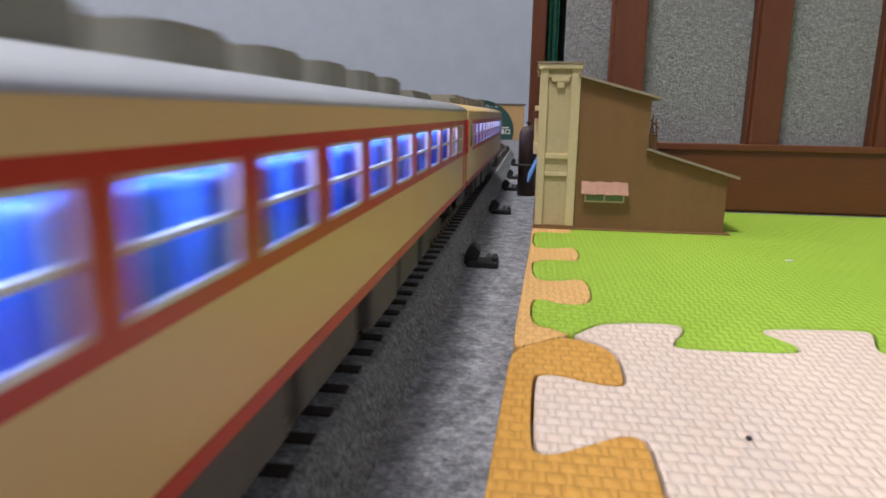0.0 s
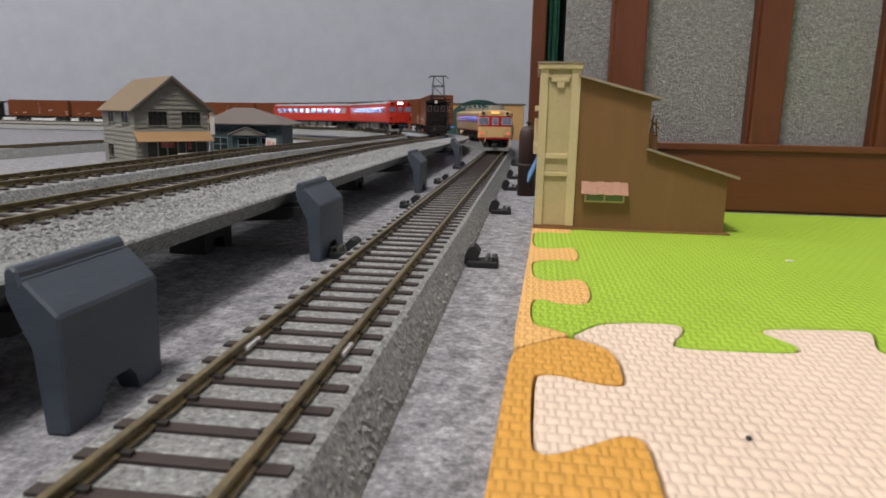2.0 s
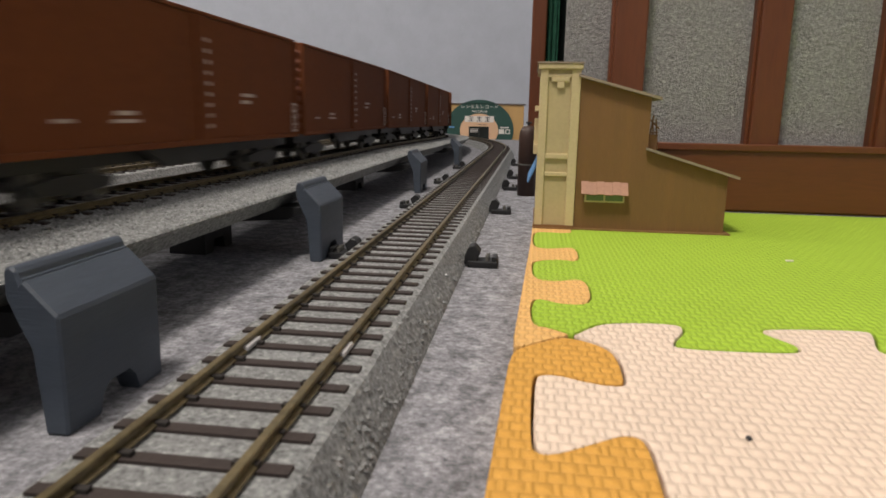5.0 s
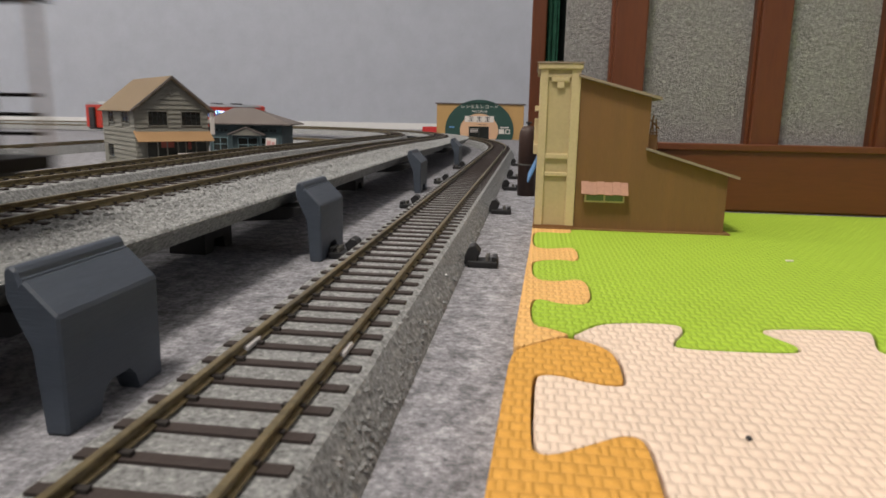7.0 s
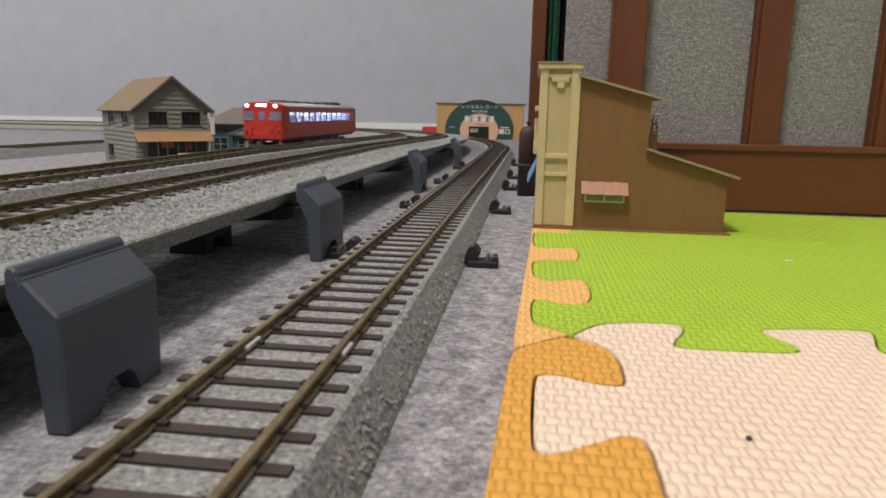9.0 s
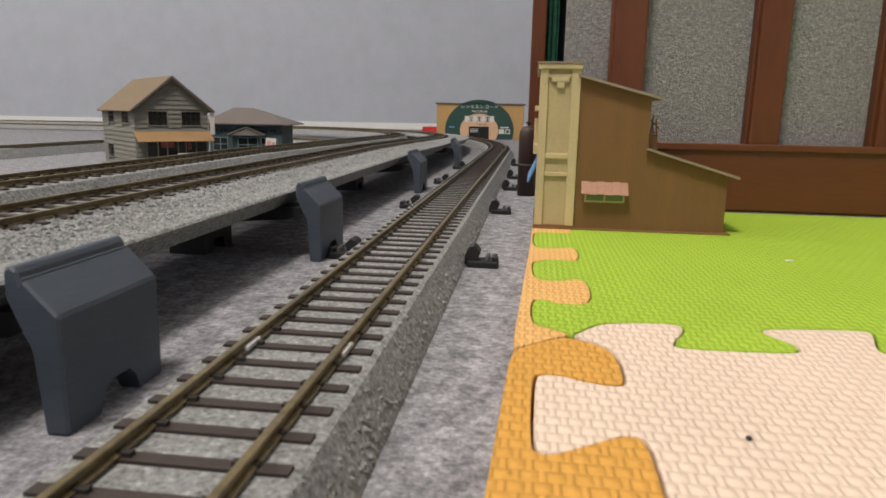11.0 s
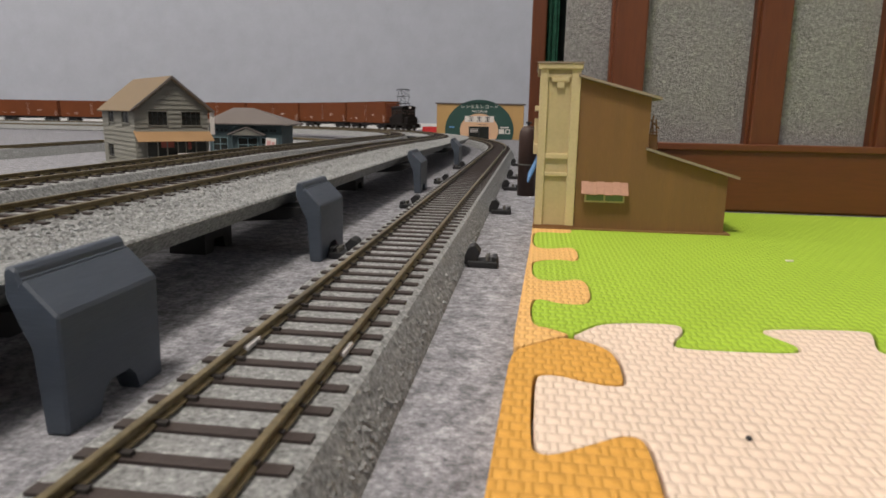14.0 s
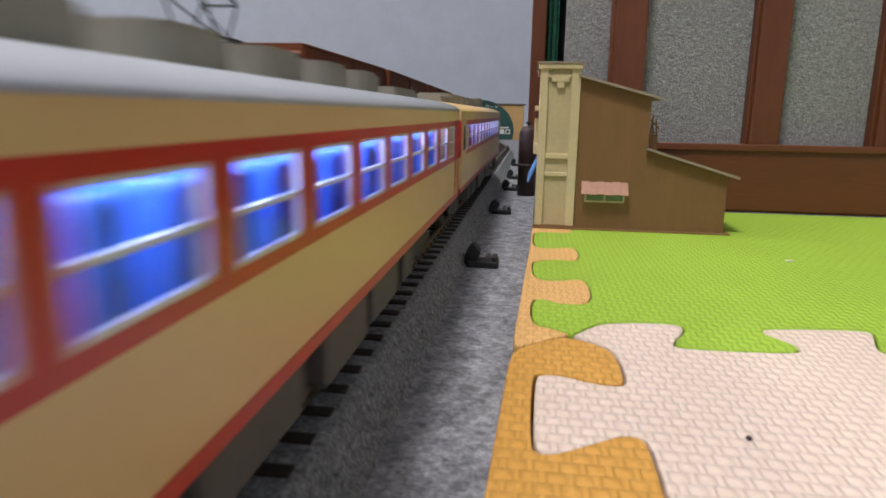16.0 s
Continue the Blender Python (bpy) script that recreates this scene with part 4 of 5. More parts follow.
def electric_loco():
    w = root("electric_locomotive", "small black steeple-cab electric locomotive with raised pantograph", "locomotive", "brown freight train")
    box_part("underframe", (-66, 66, -16, 16, 10, 15), LOCO, w, bev=0.5)
    for s in (-1, 1):
        b = bmesh.new()
        x = sorted((s * 38, s * 62))
        prism(b, [(-12.6, 15), (12.6, 15), (12.6, 27), (9, 30), (-9, 30), (-12.6, 27)], "x", x[0], x[1])
        bmesh.ops.bevel(b, geom=b.edges[:], offset=0.8 * MM, segments=2, affect="EDGES")
        part("hood", b, LOCO, w)
        b = bmesh.new()
        for y in (-13.5, 13.5):
            rod(b, (s * 64.5, y, 15), (s * 64.5, y, 22.5), 0.5, 6)
        rod(b, (s * 64.5, -13.5, 22.5), (s * 64.5, 13.5, 22.5), 0.5, 6)
        part("handrail", b, LOCO, w)
        b = bmesh.new()
        box(b, s * 67 - 1.5, s * 67 + 1.5, -17, 17, 6.5, 14.5, 0.5)
        part("buffer_beam", b, LOCO, w)
        b = bmesh.new()
        box(b, s * 71 - 3.2, s * 71 + 3.2, -2.4, 2.4, 7, 12, 0.6)
        part("coupler", b, BLACK, w)
        b = bmesh.new()
        disc(b, (s * 43.0, 0, 49.5), 2.9, "x", 6, 18)
        h = part("headlamp", b, LOCO, w)
        b = bmesh.new()
        disc(b, (s * 46.2, 0, 49.5), 2.4, "x", 0.6, 18)
        # lens does not emit; its glow is painted as a pale colour
        part("lens", b, PAPER_WHITE, h, "pale lamp lens with its glow put into the colour")
        for y in (-10.5, 0, 10.5):
            b = bmesh.new()
            box(b, s * 38.2 - 0.3, s * 38.2 + 0.3, y - 3.1, y + 3.1, 35.5, 44.5)
            fr = part("cab_window", b, SILL, w)
            b = bmesh.new()
            box(b, s * 38.5 - 0.1, s * 38.5 + 0.12, y - 2.4, y + 2.4, 36.2, 43.8)
            part("pane", b, WINDOW_DARK, fr)
        b = bmesh.new()
        for k in range(3):
            disc(b, (s * 62.4, -7 + 7 * k, 20), 1.2, "x", 1.2, 12)
        part("front_fitting", b, LOCO, w)
        for sx in (-24, 0, 24):
            b = bmesh.new()
            y = sorted((s * 15.9, s * 16.25))
            box(b, sx - 6, sx + 6, y[0], y[1], 35.5, 45)
            part("side_window", b, WINDOW_DARK, w)
    box_part("cab", (-38, 38, -16, 16, 15, 49), LOCO, w, bev=0.9)
    b = bmesh.new()
    pts = [(17.6 * math.cos(t), 48.6 + 5.0 * math.sin(t)) for t in np.linspace(0, math.pi, 13)]
    prism(b, pts, "x", -41.5, 41.5)
    part("roof", b, LOCO, w)
    for x in (-38, 38):
        bogie(w, x, LOCO, 30, 5.8)
    pan = part("pantograph", bmesh.new(), BLACK, w, "raised black diamond pantograph")
    b = bmesh.new()
    for y in (-9, 9):
        rod(b, (-15, y, 57), (15, y, 57), 0.55, 6)
        for x in (-11, 11):
            rod(b, (x, y, 52.2), (x, y, 57), 0.8, 8)
    for x in (-14, 14):
        rod(b, (x, -9, 57), (x, 9, 57), 0.55, 6)
    part("base_frame", b, BLACK, pan)
    for s in (-1, 1):
        b = bmesh.new()
        for y in (-8, 8):
            rod(b, (s * 5, y, 57.5), (s * 15, y * 0.95, 69), 0.5, 6)
            rod(b, (s * 15, y * 0.95, 69), (s * 2.6, y * 0.8, 80), 0.42, 6)
        rod(b, (s * 15, -7.6, 69), (s * 15, 7.6, 69), 0.45, 6)
        rod(b, (s * 5, -8, 57.5), (s * 15, 7.6, 69), 0.35, 6)
        rod(b, (s * 15, -7.6, 69), (s * 2.6, 6.4, 80), 0.35, 6)
        part("arm", b, BLACK, pan)
        b = bmesh.new()
        rod(b, (s * 2.6, -10.5, 80.5), (s * 2.6, 10.5, 80.5), 0.6, 6)
        rod(b, (s * 2.6, -10.5, 80.5), (s * 2.6, -13.5, 78), 0.5, 6)
        rod(b, (s * 2.6, 10.5, 80.5), (s * 2.6, 13.5, 78), 0.5, 6)
        part("contact_strip", b, BLACK, pan)
    return w


SILL = paint("window_frame_brown", (0.10, 0.05, 0.035), 0.5)


def brake_van():
    w = root("brake_van", "black brake van with end platforms and small windows", "brake van", "brown freight train")
    L, W = 62, 16
    for s in (-1, 1):
        y = sorted((s * W, s * (W - 0.8)))
        xs = [-44, -33, -25, -14, -6, 6, 14, 25, 33, 44]
        b = bmesh.new()
        box(b, -44, 44, y[0], y[1], 14, 32)
        box(b, -44, 44, y[0], y[1], 42, 49)
        for a, c in zip(xs[0::2], xs[1::2]):
            box(b, a, c, y[0], y[1], 32, 42)
        part("side_wall", b, LOCO, w)
        for a, c in zip(xs[1::2], xs[2::2]):
            b = bmesh.new()
            box(b, a - 0.4, c + 0.4, y[0] + 0.2, y[1] - 0.2, 31.6, 32.4)
            box(b, a - 0.4, c + 0.4, y[0] + 0.2, y[1] - 0.2, 41.6, 42.4)
            box(b, (a + c) / 2 - 0.3, (a + c) / 2 + 0.3, y[0] + 0.2, y[1] - 0.2, 32, 42)
            part("window", b, LIT_TAN, w)
        b = bmesh.new()
        yy = sorted((s * (W + 0.02), s * (W + 0.12)))
        box(b, -6, 6, yy[0], yy[1], 24, 25.2)
        part("lettering_bar", b, LETTER, w)
        for x in (-L + 1, L - 1):
            b = bmesh.new()
            rod(b, (x, s * 14.5, 14), (x, s * 14.5, 49), 0.8, 8)
            part("platform_post", b, LETTER, w, "pale platform post")
    for s in (-1, 1):
        x = sorted((s * 44, s * 43))
        b = bmesh.new()
        box(b, x[0], x[1], -W, W, 14, 49)
        part("end_wall", b, LOCO, w)
        b = bmesh.new()
        for z in (19, 23.5, 28):
            rod(b, (s * 61, -14.5, z), (s * 61, 14.5, z), 0.45, 6)
        part("end_rail", b, LOCO, w)
    box_part("floor_frame", (-L, L, -W, W, 11, 14), LOCO, w, bev=0.4)
    b = bmesh.new()
    prism(b, [(17 * math.cos(t), 48.8 + 4.6 * math.sin(t)) for t in np.linspace(0, math.pi, 11)], "x", -L - 1, L + 1)
    part("roof", b, LOCO, w)
    for x in (-18, 22):
        b = bmesh.new()
        box(b, x - 7, x + 7, -4, 4, 52.8, 54.8, 0.5)
        part("roof_vent", b, LOCO, w)
    for x in (-34, 34):
        b = bmesh.new()
        for s in (-1, 1):
            disc(b, (x, s * 8.7, 5.6), 5.6, "y", 2.4, 18)
            y = sorted((s * 11, s * 12.5))
            prism(b, [(x - 8, 11), (x + 8, 11), (x + 3, 4.5), (x - 3, 4.5)], "y", y[0], y[1])
        part("wheelset", b, BLACK, w)
    b = bmesh.new()
    box(b, -68, 68, -2, 2, 8.5, 11)
    part("coupler", b, BLACK, w)
    return w


loco = electric_loco()
# body scaled down to fit the camera's view, pantograph stretched so its top stays put
raised = [o for o in loco.children_recursive if o.parent.name.startswith("pantograph")]
levels = [v.co.z for o in raised for v in o.data.vertices]
low, top = min(levels), max(levels)
k = (top - 0.9 * low) / (top - low)
for o in loco.children_recursive:
    if o in raised:
        o.data.transform(Matrix.Translation((0, 0, top * (1 - k))) @ Matrix.Diagonal((1, 1, k, 1)))
    else:
        o.data.transform(Matrix.Diagonal((0.86, 0.86, 0.9, 1)))

wagons = [freight_wagon()]
for _ in range(8):
    wagons.append(copy_thing(wagons[0], pose(0, 0, 0)))
van = brake_van()

# ---------- card building on the mat ----------
shop = root("card_building", "brown card shop building with buff corner pilasters on green mat", "model building", m=pose(0, 0.267, MAT_Z * MM))
D = 52
bm = bmesh.new()
prism(bm, [(58.2, 0), (116.0, 0), (116.0, 22.5), (85.4, 31.5), (85.4, 51.6), (58.2, 58.8)], "y", 0, D)
part("body", bm, BOARD, shop)
for x in [59.5 + i * 2.15 for i in range(27)]:
    h = 58.2 - (x - 58.2) * 0.265 if x < 85 else 31.2 - (x - 85.4) * 0.294
    bm = bmesh.new()
    box(bm, x, x + 0.16, -0.05, 0.1, 0.6, h - 0.6)
    part("board_joint", bm, BOARD, shop)
bm = bmesh.new()
box(bm, 43.4, 58.2, 0, D, 0, 62.6)
part("corner_block", bm, STUCCO, shop, "buff rendered corner")
for x0, x1 in ((43.1, 46.2), (55.0, 58.5)):
    box_part("pilaster", (x0, x1, -1.1, 0.2, 0, 61.8), STUCCO_TRIM, shop, bev=0.25)
box_part("plinth", (42.6, 58.9, -1.5, 0.3, 0, 1.4), BOARD, shop)
box_part("cornice", (42.3, 59.2, -1.8, D + 0.5, 61.6, 63.8), STUCCO_TRIM, shop, bev=0.4)
box_part("cap", (41.8, 59.4, -2.1, D + 0.8, 63.8, 64.4), ROOF_CARD, shop)
box_part("moulding", (46.2, 55.0, -0.9, 0.2, 27.6, 29.6), STUCCO_TRIM, shop, bev=0.2)
box_part("moulding", (46.2, 55.0, -0.9, 0.2, 20.8, 22.4), STUCCO_TRIM, shop, bev=0.2)
box_part("moulding", (46.2, 55.0, -0.9, 0.2, 58.6, 59.8), STUCCO_TRIM, shop, bev=0.2)
for z0, z1, x0, x1 in ((57.0, 58.6, 47.4, 54.2), (54.6, 57.0, 49.6, 52.4)):
    box_part("bracket", (x0, x1, -1.0, 0.2, z0, z1), STUCCO_TRIM, shop, bev=0.2)
for pts, nm in (([(57.6, 59.0), (89.0, 50.7), (89.0, 51.7), (57.6, 60.0)], "upper_roof"), ([(84.6, 31.9), (119.8, 21.5), (119.8, 22.5), (84.6, 32.9)], "lower_roof")):
    bm = bmesh.new()
    prism(bm, pts, "y", -2.2, D + 2)
    part(nm, bm, ROOF_CARD, shop)
bm = bmesh.new()
prism(bm, [(85.0, 0), (86.0, 0), (86.0, 0.4), (85.0, 0.4)], "y", 0, D)
part("seam", bm, BOARD, shop)
# side window and its awning
win = box_part("window", (62.4, 77.8, -0.7, 0.1, 11.0, 15.2), STUCCO_TRIM, shop)
for x0, x1 in ((63.1, 69.7), (70.4, 77.1)):
    box_part("pane", (x0, x1, -0.85, -0.6, 11.7, 15.0), WINDOW_GREEN, win)
aw = root("awning", "", "")
aw.parent = shop
tagged(aw, "faded pink paper awning")
for i in range(6):
    x = 60.9 + i * 3.0
    bm = bmesh.new()
    k = 0.25 * (i % 2)
    prism(bm, [(-3.6, 14.6 - k), (-3.4, 14.3 - k), (0, 18.6 - k), (0, 19.2 - k)], "x", x, x + 2.94)
    part("strip", bm, PINK, aw)
box_part("base_plate", (42.8, 118.2, -2.4, D + 2, 0, 0.5), BOARD, shop)
# street front towards the track: signs and a blue awning
bm = bmesh.new()
prism(bm, [(43.3, 26), (39.6, 17.6), (40.0, 17.2), (43.6, 25.0)], "y", 6, 44)
part("street_awning", bm, BLUE_AWN, shop, "blue paper street awning")
for z0, z1, y0, y1 in ((33, 43, 8, 14), (46, 48, 4, 48), (29, 33, 4, 48)):
    box_part("sign_board", (41.6, 43.4, y0, y1, z0, z1), STUCCO_TRIM, shop, bev=0.2)
# fire stair behind the step of the roof
st = root("balcony_frame", "", "")
st.parent = shop
for p, q in (((86.2, 6, 33), (87.6, 6, 45)), ((89.8, 6, 32), (88.6, 6, 43.5)), ((86.2, 6, 43.5), (90.0, 6, 40)), ((86.5, 6, 38.5), (89.6, 6, 38.5)), ((86.2, 14, 33), (87.6, 14, 45)), ((89.8, 14, 32), (88.6, 14, 43.5))):
    bm = bmesh.new()
    rod(bm, p, q, 0.28, 6)
    part("strut", bm, BOARD, st)
box_part("box", (86.4, 89.4, 5, 15, 31.2, 37.6), BOARD, st)

tank = root("storage_tank", "rust brown round-topped storage tank standing on the carpet", "tank", m=pose(0.0383, 0.4425, FLOOR_Z * MM))
bm = bmesh.new()
prof = [(5.9, 0), (5.9, 38), (5.6, 41), (4.8, 43.4), (3.2, 45.0), (0.01, 45.6)]
rings = [[bm.verts.new((r * math.cos(a) * MM, r * math.sin(a) * MM, z * MM)) for a in np.linspace(0, 2 * math.pi, 28, endpoint=False)] for r, z in prof]
for a, b in zip(rings, rings[1:]):
    for i in range(28):
        bm.faces.new((a[i], a[(i + 1) % 28], b[(i + 1) % 28], b[i])).smooth = True
bm.faces.new(rings[0])
bmesh.ops.recalc_face_normals(bm, faces=bm.faces[:])
part("shell", bm, TANK, tank)
bm = bmesh.new()
disc(bm, (0, 0, 20.5), 6.15, "z", 0.9, 28)
part("band", bm, UNDER, tank)
bm = bmesh.new()
rod(bm, (0, 0, 45.2), (0, 0, 47.8), 0.9, 10)
rod(bm, (-1.8, 0, 47.4), (1.8, 0, 47.4), 0.6, 8)
part("valve", bm, BLACK, tank)

# ---------- record shop ----------
rec = root("record_shop", "tan card record shop with a big dark green disc front", "model building", m=pose(-0.0717, 1.43, FLOOR_Z * MM))
rec.scale = (1.232, 1, 1.075)
box_part("front_wall", (-74, 75, 0, 46, 0, 67), SHOP_TAN, rec, bev=0.5)
box_part("roof", (-77, 78, -3, 49, 67, 69.4), ROOF_SLATE, rec, bev=0.4)


def half_disc(name, r, zc, y0, y1, material, parent, label):
    a0 = math.asin(min(1, zc / r))
    pts = [(r * math.cos(t), zc + r * math.sin(t)) for t in np.linspace(-a0, math.pi + a0, 48)]
    bm = bmesh.new()
    prism(bm, pts, "y", y0, y1)
    return part(name, bm, material, parent, label)


half_disc("green_disc", 59.0, 17.2, -3.0, 0, SHOP_GREEN, rec, "dark green disc made like a record")
half_disc("peach_disc", 33.0, 16.4, -4.2, -3.0, SHOP_PEACH, rec, "peach half-round label")
box_part("name_band", (-25, 25, -4.5, -4.2, 32.8, 44.6), PAPER_WHITE, rec)
for i in range(3):
    for x0, x1, z0, z1 in ((-4.2, 4.2, 41.6, 43.0), (-3.2, 3.4, 38.4, 39.6), (-4.4, 4.4, 34.4, 35.6), (-0.7, 0.7, 34.6, 43.6)):
        box_part("name_bar", (-14 + 14 * i + x0, -14 + 14 * i + x1, -4.75, -4.5, z0, z1), BLACK, rec)
for x0, x1 in ((-2, 12),):
    box_part("small_bar", (x0, x1, -4.5, -4.2, 27.6, 28.6), BLACK, rec)
door = box_part("doorway", (-17, 17, -4.6, -4.2, 0, 24.5), WINDOW_DARK, rec, "dark shop doorway")
for x in (-17, 0, 16):
    box_part("door_post", (x - 0.6, x + 0.6, -5, -4.6, 0, 24.5), BLACK, door)
for z in (16, 13.4, 19):
    box_part("shelf", (-15.5, -2, -4.9, -4.6, z, z + 1), PAPER_WHITE, door)
for x0, x1, z0, z1 in ((34, 43, 11, 20), (45, 53, 11, 20)):
    box_part("poster_board", (x0, x1, -3.5, -3.0, z0, z1), PAPER_WHITE, rec)
box_part("poster_print", (46.6, 51.4, -3.8, -3.5, 12.5, 18.5), SHOP_GREEN, rec)
box_part("notice", (36, 51, -3.5, -3.0, 22, 24.4), PAPER_WHITE, rec)
box_part("notice", (-52, -43, -3.5, -3.0, 21, 24), BLUE_AWN, rec)


def words(body, x, y, z, size, material, parent):
    c = bpy.data.curves.new("lettering", "FONT")
    c.body, c.size, c.align_x, c.align_y, c.extrude = body, size * MM, "CENTER", "CENTER", 0.1 * MM
    c.materials.append(material)
    o = new("lettering", c)
    o.parent = parent
    o.matrix_basis = pose(x * MM, y * MM, z * MM, 90, 0, 0)
    return o


words("レンタルレコード", 0, -3.15, 62.0, 8.2, PAPER_WHITE, rec)
words("RECORDS", 0, -3.15, 53.0, 6.0, PAPER_WHITE, rec)

bm = bmesh.new()
box(bm, -11, 11, -3, 3, 0, 8, 0.6)
tagged(part("red_block", bm, RED_BIT), "small bright red plastic block beside the far curve", "block")
bpy.data.objects["red_block"].matrix_basis = pose(-0.227, 1.75, FLOOR_Z * MM)
bpy.data.objects["red_block"].scale = (1.7, 1, 2.2)

# ---------- clapboard house ----------
A, Bc = Vector((-292.9, 533.0)), Vector((-370.8, 605.3))
ux = (Bc - A).normalized()
HL = (Bc - A).length
turn = math.degrees(math.atan2(ux.y, ux.x))
HW = 62.0
# local x runs along the side wall from the near corner, local y is across the gable (negative: away from the camera's left)
house = root("clapboard_house", "two-storey grey clapboard shop house with a tan gabled roof", "model house", m=pose(A.x * MM, A.y * MM, FLOOR_Z * MM, 0, 0, turn))
EH, RH = 52.5, 79.0
bm = bmesh.new()
prism(bm, [(0, 0), (-HW, 0), (-HW, EH), (-HW / 2, RH - 1.5), (0, EH)], "x", 0, HL)
part("wall_core", bm, SIDING, house)


def boards(y0, y1, z0, z1, holes, plane):
    z = z0
    while z < z1 - 0.5:
        top = min(z + 3.9, z1)
        spans = [(y0, y1)]
        for a, b, c, d in holes:
            if c < top and d > z:
                spans = [s for p, q in spans for s in ((p, min(q, a)), (max(p, b), q)) if s[1] - s[0] > 0.5]
        for p, q in spans:
            bm = bmesh.new()
            prof = [(0, z), (-1.15, z), (-0.35, top), (0, top)]
            if plane == "gable":
                lo = p
                if top > EH:
                    k = (top - EH) / (RH - EH) * HW / 2
                    p2, q2 = max(p, -HW + k), min(q, -k)
                    if q2 - p2 < 1:
                        continue
                    prism(bm, prof, "y", p2, q2)
                else:
                    prism(bm, prof, "y", p, q)
            else:
                prism(bm, [(0, z), (1.15, z), (0.35, top), (0, top)], "x", p, q)
            part("clapboard", bm, SIDING, house)
        z += 4.0


gable_holes = [(-27, -10, 37.5, 50.5), (-56, -38, 37.5, 50.5), (-62, -6, 0, 25)]
side_holes = [(14, 38, 39, 50.5), (62, 84, 39, 50.5), (70, 92, 7, 20)]
boards(-HW, 0, 0, RH - 3, gable_holes, "gable")
boards(0, HL, 0, EH, side_holes, "side")


def window_unit(a, b, c, d, plane, bars, print_mat=None):
    w = root("window", "", "")
    w.parent = house
    if plane == "gable":
        def bx(u0, u1, v0, v1, k0, k1):
            return (-k1, -k0, u0, u1, v0, v1)
    else:
        def bx(u0, u1, v0, v1, k0, k1):
            return (u0, u1, k0, k1, v0, v1)
    box_part("pane", bx(a, b, c, d, 0.02, 0.3), WINDOW_DARK, w)
    if print_mat:
        box_part("curtain_print", bx(a + (b - a) * 0.35, b - 0.8, c + 0.8, d - 1.0, 0.3, 0.42), print_mat, w)
    for u0, u1, v0, v1 in ((a, b, c, c + 0.7), (a, b, d - 0.7, d), (a, a + 0.7, c, d), (b - 0.7, b, c, d)):
        box_part("frame", bx(u0, u1, v0, v1, 0.3, 1.3), SIDING, w)
    for i in range(1, bars):
        u = a + (b - a) * i / bars
        box_part("bar", bx(u - 0.3, u + 0.3, c, d, 0.42, 0.9), BLACK, w)
    box_part("bar", bx(a, b, (c + d) / 2 + 1, (c + d) / 2 + 1.4, 0.42, 0.8), BLACK, w)


window_unit(-27, -10, 37.5, 50.5, "gable", 4)
window_unit(-56, -38, 37.5, 50.5, "gable", 4)
for a, b, c, d in side_holes:
    window_unit(a, b, c, d, "side", 2)
# shop front, awning and fittings on the gable side
box_part("shop_glass", (-0.6, 0.1, -60, -8, 1, 25), WINDOW_DARK, house)
for y in (-60, -50, -41, -34, -25, -17, -8):
    box_part("mullion", (-1.2, -0.5, y - 0.5, y + 0.5, 0, 25), SIDING, house)
for y0, y1, z0, z1 in ((-31, -20, 19, 24), (-46, -43, 17, 23.5)):
    box_part("window_print", (-0.9, -0.6, y0, y1, z0, z1), WINDOW_RED, house)
bm = bmesh.new()
prism(bm, [(0, 33.5), (-12, 25.0), (-12, 24.4), (0, 32.5)], "y", -HW - 1, 2)
part("awning", bm, AWNING_TAN, house, "ochre cloth awning")
bm = bmesh.new()
prism(bm, [(1, EH - 1.5), (4, EH - 3.2), (4.6, EH - 2.4), (-HW / 2, RH + 1.2), (-HW - 4.6, EH - 2.4), (-HW - 4, EH - 3.2), (-HW - 1, EH - 1.5), (-HW / 2, RH - 1.4)], "x", -5, HL + 4)
part("roof", bm, ROOF_TAN, house, "tan sheet roof")
for s in (0, 1):
    bm = bmesh.new()
    y0, y1 = (4.8, -HW / 2) if s == 0 else (-HW - 4.8, -HW / 2)
    prism(bm, [(y0, EH - 3.4), (y1, RH - 0.6), (y1, RH + 1.4), (y0, EH - 1.6)], "x", -5.8, -5.0)
    part("barge_board", bm, ROOF_SLATE, house)
box_part("hanging_sign", (-3, -2, -HW - 5, -HW - 1.2, 30, 50), PAPER_WHITE, house, "white hanging shop sign")
box_part("base_plate", (-8, HL + 3, -HW - 3, 4, 0, 1), SIDING, house)
brd = root("sign_easel", "pink and white card sign standing before the house", "sign", m=pose((A.x + 22) * MM, (A.y + 12) * MM, FLOOR_Z * MM, 0, 0, turn - 90))
box_part("board", (4, 17, -12, -11, 0, 15), PAPER_WHITE, brd)
box_part("print", (5.4, 15.6, -12.4, -12, 2, 11), PAPER_PINK, brd)

# ---------- teal bungalow ----------
g0 = Vector((-343.0, 764.0))
gd = (Vector((-256.5, 775.3)) - g0).normalized()
bung = root("teal_bungalow", "dark teal single-storey shop with a grey hipped roof", "model house", m=pose(g0.x * MM, g0.y * MM, FLOOR_Z * MM, 0, 0, math.degrees(math.atan2(gd.y, gd.x))))
box_part("wall_block", (0, 87, 0, 58, 0, 37), TEAL, bung, bev=0.4)
bm = bmesh.new()
ev = [(-7, -9), (100, -9), (100, 66), (-7, 66)]
lo = [bm.verts.new((x * MM, y * MM, 35.2 * MM)) for x, y in ev]
lo2 = [bm.verts.new((x * MM, y * MM, 36.6 * MM)) for x, y in ev]
